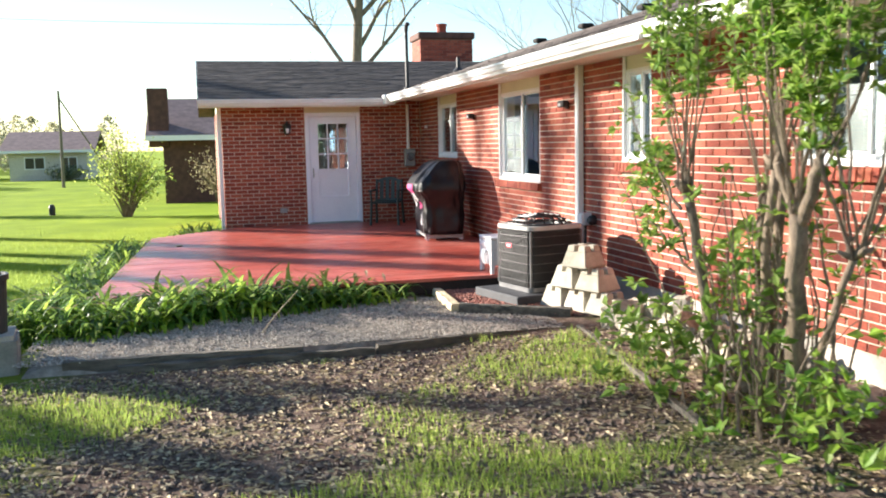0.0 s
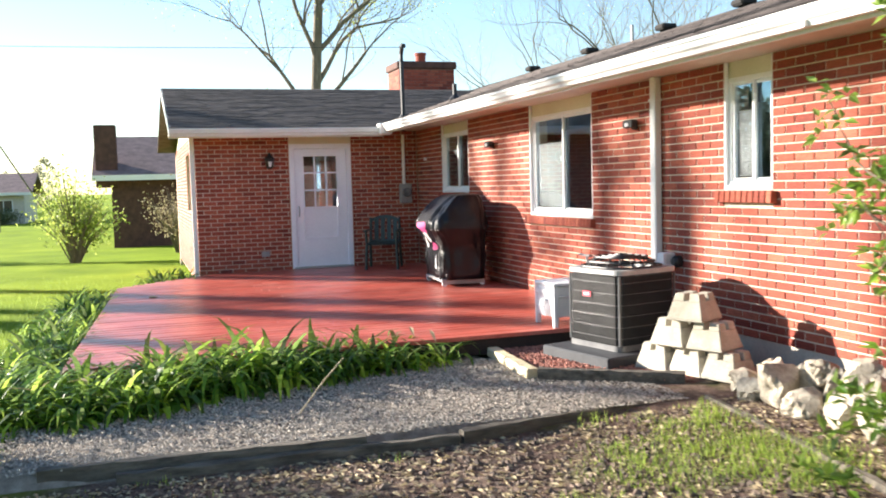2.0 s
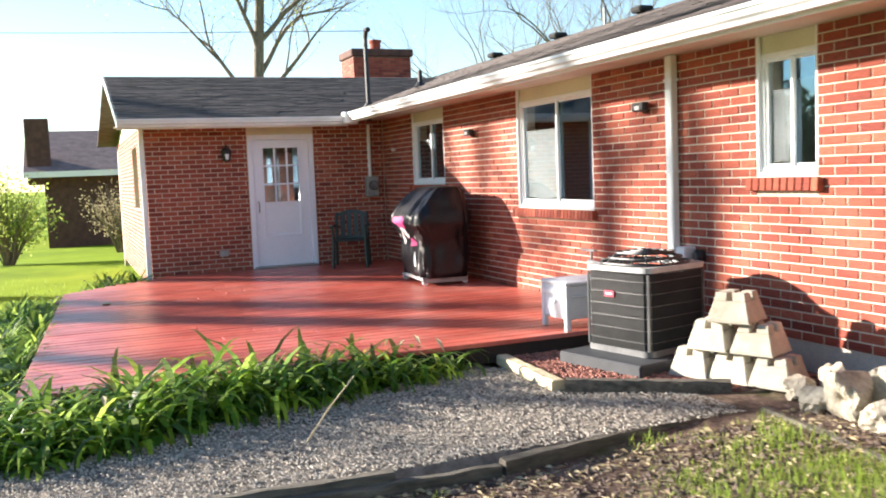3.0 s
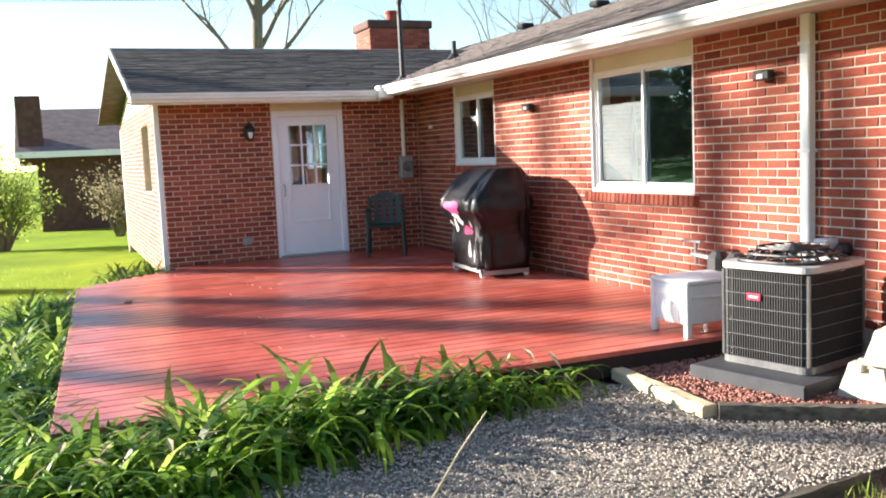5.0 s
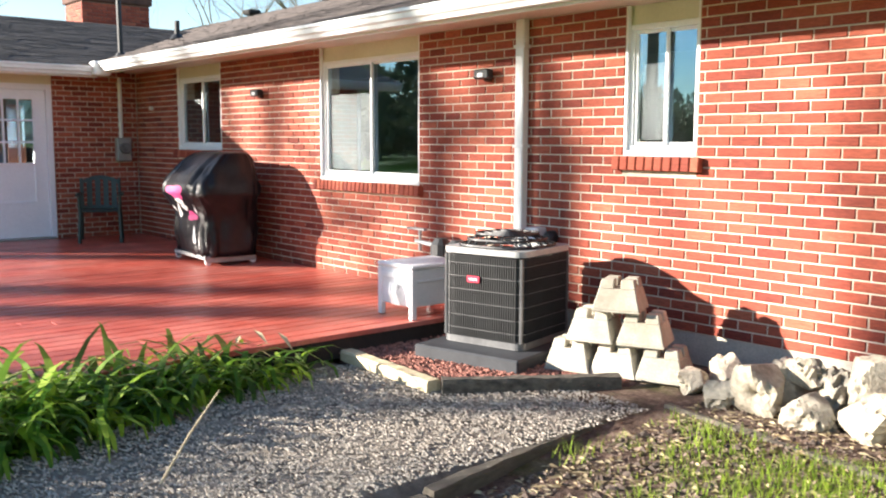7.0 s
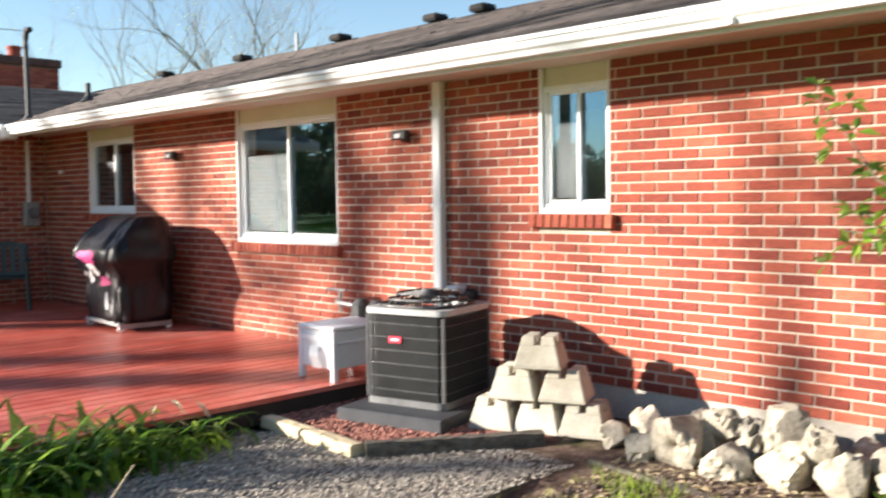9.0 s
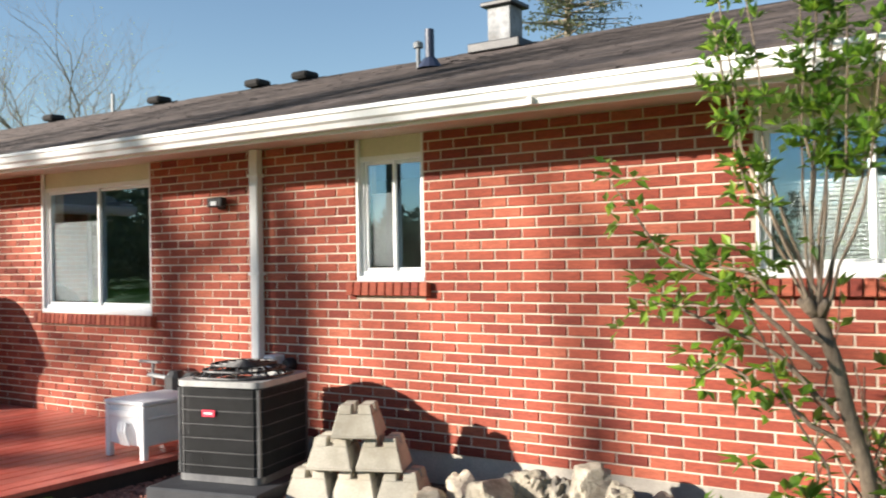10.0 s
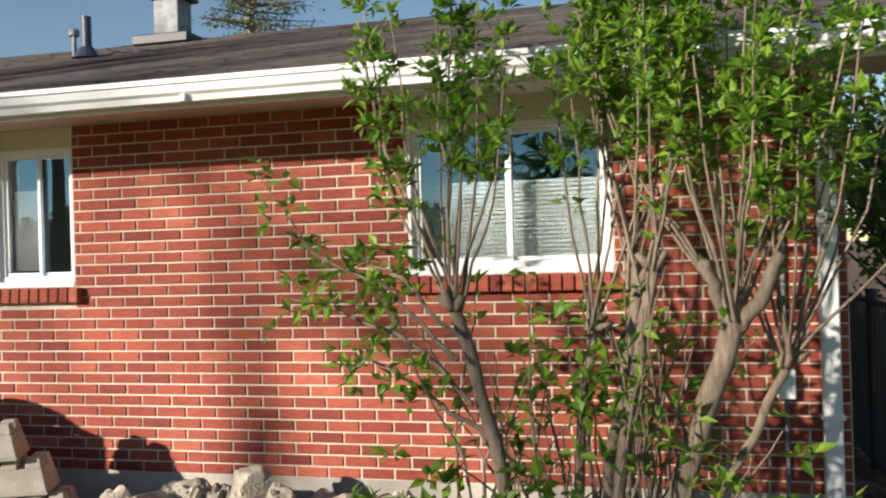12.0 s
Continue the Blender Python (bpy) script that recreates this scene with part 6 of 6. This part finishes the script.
bush(-1.0, 28.3, 2.55, 1.15, 60, 45, M_SPRING, 0.10, 81, "yellow-green spring bush on the lawn")
bush(1.75, 31.5, 2.35, 1.05, 80, 22, M_DRY, 0.075, 82, "brown twiggy bush beside the neighbouring house")
bush(9.4, 2.3, 4.2, 1.5, 80, 60, M_LILAC, 0.10, 83, "dense green bush past the house corner")
bush(12.5, 1.6, 5.0, 2.0, 90, 70, M_CONIFER, 0.10, 84, "dark evergreen bush past the house corner")
bush(-7.2, 33, 3.0, 1.3, 40, 40, M_CONIFER, 0.12, 85, "small green tree at the lawn's edge")
bush(-8.3, 36, 1.2, 0.9, 30, 30, M_DRY, 0.08, 86, "low pale bush at the lawn's edge")


def conifer(x, y, height, spread, seed):
    rng = random.Random(seed)
    t = thing("conifer", "tall sparse conifer far behind the roof", "tree", pose(x, y, -0.3))
    bm = bmesh.new()
    tube(bm, [(0, 0, 0), (0, 0, height * 0.6), (0.2, 0, height)], [0.4, 0.25, 0.05], 8, False)
    lv, lf = [], []
    for _ in range(150):
        h = rng.uniform(0.3, 0.99)
        a = rng.uniform(0, 6.28)
        r = spread * (1 - h) ** 0.55 * rng.uniform(0.5, 1.0) + 0.3
        p = Vector((0, 0, h * height))
        q = p + Vector((r * math.cos(a), r * math.sin(a), -0.12 * r + 0.3))
        tube(bm, [p, p.lerp(q, 0.5), q], [0.06, 0.04, 0.015], 4, False)
        for _ in range(34):
            f = rng.uniform(0.35, 1.05)
            c = p.lerp(q, f) + Vector((rng.gauss(0, 0.22), rng.gauss(0, 0.22), rng.gauss(-0.05, 0.16)))
            d = Vector((rng.gauss(0, 1), rng.gauss(0, 1), rng.gauss(0, 0.6))).normalized()
            leaf_quad(lv, lf, c, d, Vector((0, 0.1, 1)), 0.30, 0.10)
    part("trunk", bm, M_TREEBARK, t)
    tagged(raw("crown", lv, lf, M_CONIFER, t), kind="stuff")


conifer(40, 24.2, 17.5, 6.5, 91)

# fence and gate past the near corner
fence = thing("metal_fence", "dark metal fence with a grey post at the house corner", "fence")
for px, mat in ((5.55, M_GALV), (6.6, M_BLACK), (7.7, M_BLACK), (8.8, M_BLACK)):
    bm = bmesh.new()
    tube(bm, [(px, 3.55, 0.0), (px, 3.55, 1.28)], 0.035, 10)
    part("post", bm, mat, fence)
for z in (0.15, 1.2):
    bm = bmesh.new()
    tube(bm, [(5.55, 3.55, z), (8.8, 3.55, z)], 0.02, 6)
    part("rail", bm, M_BLACK, fence)
for i in range(30):
    part("picket", B(5.62 + i * 0.105, 5.636 + i * 0.105, 3.545, 3.56, 0.15, 1.2), M_BLACK, fence)


# ---- distance ----
def far_house(x0, x1, y0, y1, base, eave, ridge, wall, label, windows, chimney_at=None, ridge_along_x=True):
    t = thing("house", label, "house")
    part("wall", B(x0, x1, y0, y1, base - 0.3, eave), wall, t)
    bm = bmesh.new()
    o = 0.6
    ym = (y0 + y1) / 2
    prof = [(y0 - o, eave - 0.12), (y0 - o, eave + 0.03), (ym, ridge), (y1 + o, eave + 0.03), (y1 + o, eave - 0.12), (ym, ridge - 0.2)]
    a, b = ([bm.verts.new((x, y, z)) for y, z in prof] for x in (x0 - o, x1 + o))
    for i in range(6):
        bm.faces.new((a[i], b[i], b[(i + 1) % 6], a[(i + 1) % 6]))
    bm.faces.new(a[::-1])
    bm.faces.new(b)
    roof = part("roof", bm, M_FARROOF, t)
    part("fascia", B(x0 - o, x1 + o, y0 - o - 0.04, y0 - o - 0.002, eave - 0.16, eave + 0.03), M_WHITE, t)
    for a, b, c, d in windows:
        w = part("window", B(a, b, y0 - 0.05, y0 - 0.003, c, d), M_WHITE, t)
        part("pane", B(a + 0.07, (a + b) / 2 - 0.03, y0 - 0.06, y0 - 0.052, c + 0.07, d - 0.07), M_DARKGLASS, w)
        part("pane", B((a + b) / 2 + 0.03, b - 0.07, y0 - 0.06, y0 - 0.052, c + 0.07, d - 0.07), M_DARKGLASS, w)
    if chimney_at:
        cx, cy, top = chimney_at
        part("chimney", B(cx, cx + 0.75, cy, cy + 0.8, eave - 0.4, top, 0.03), wall, roof)
    return t


far_house(-0.25, 9.5, 37.0, 44.5, -0.4, 2.15, 3.75, M_DARKBRICK, "dark brown brick neighbouring house with a brown roof", [(4.0, 5.6, 0.6, 1.8)], (-0.75, 36.9, 3.95))
far_house(-12.2, -6.9, 72, 80, -0.4, 1.75, 3.2, M_FARWALL, "low beige house with a grey roof far across the lawn", [(-11.2, -9.8, 0.4, 1.3), (-8.8, -7.6, 0.4, 1.3)])
far_house(-32, -20, 78, 86, -0.4, 2.0, 3.8, M_FARWALL, "pale house far across the lawn", [(-28, -26, 0.4, 1.4), (-24, -22, 0.4, 1.4)])
bush(-8.2, 70.5, 1.1, 1.6, 40, 30, M_CONIFER, 0.16, 87, "dark clipped hedge before the far house")
t = thing("utility_pole", "tall wooden utility pole across the lawn", "pole", pose(-6.6, 57, -0.5))
bm = bmesh.new()
tube(bm, [(0, 0, 0), (0.05, 0, 5.6)], [0.10, 0.07], 9)
part("pole", bm, M_TREEBARK, t)
bm = bmesh.new()
tube(bm, [(0.05, 0, 5.2), (2.2, 0.2, 1.4)], 0.05, 6)
part("brace", bm, M_TREEBARK, t)
t = thing("garden_post", "short dark post standing in the lawn", "post", pose(-3.4, 31, -0.35))
part("post", lathe(bmesh.new(), [(0.09, 0), (0.10, 0.30), (0.06, 0.40)], 10), M_BLACK, t)


def woods(name, x0, x1, y0, y1, count, height, seed, label, material):
    rng = random.Random(seed)
    lv, lf = [], []
    for _ in range(count):
        cx, cy, h = rng.uniform(x0, x1), rng.uniform(y0, y1), height * rng.uniform(0.6, 1.2)
        for _ in range(420):
            a, f = rng.uniform(0, 6.28), rng.random()
            r = h * 0.33 * math.sin(math.pi * (0.12 + 0.85 * f)) * rng.uniform(0.4, 1)
            q = Vector((cx + r * math.cos(a), cy + r * math.sin(a), h * (0.1 + 0.9 * f) - 0.4))
            d = Vector((rng.gauss(0, 1), rng.gauss(0, 1), rng.gauss(0, 1))).normalized()
            leaf_quad(lv, lf, q, d, Vector((rng.gauss(0, 1), rng.gauss(0, 1), 1)).normalized(), 0.075 * h, 0.045 * h)
    tagged(raw(name, lv, lf, material), label, "trees", kind="stuff")


# the horizon band takes the haze-paled colour, there is no haze in the air
woods("far_trees", -75, -10, 95, 125, 70, 6.0, 95, "pale band of trees along the horizon", M_HAZETREES)
woods("west_trees", -80, -50, -10, 95, 190, 6.2, 96, "trees closing the lawn to the west", M_CONIFER)
woods("northwest_trees", -62, -29, 62, 95, 60, 8.0, 98, "trees beyond the lawn to the north-west", M_CONIFER)
woods("south_trees", -40, 30, -50, -34, 40, 7.0, 97, "trees closing the yard to the south", M_CONIFER)


# ---- bricks ----
long_gaps = [(a - 0.004, b + 0.004, s - 0.11, 9) for a, b, s, h in WINDOWS]
lay_bricks(wall_east, brick_spans(Y_END, WY, long_gaps, FOUND, 32), FOUND, 1, WX, 1, (6.75, 8.85), 11)
lay_bricks(wall_east, brick_spans(10.0, WY, [], FOUND - COURSE, 1), FOUND - COURSE, 1, WX, 1, (99, 99), 15)
lay_bricks(wall_north, brick_spans(X_END, WX, [(DOOR[0] - 0.004, DOOR[1] + 0.004, 0.2, 9)], 0.03, 36), 0.03, 0, WY, 1, (2.0, 2.75), 12)
lay_bricks(wall_west, brick_spans(WY, 24.7, [(19.2, 20.3, 1.2, 2.2)], 0.03, 36), 0.03, 1, X_END, 1, (99, 99), 13)
lay_bricks(wall_east, brick_spans(WX + 0.01, 8.0, [], FOUND, 32), FOUND, 0, Y_END, 1, (99, 99), 14)
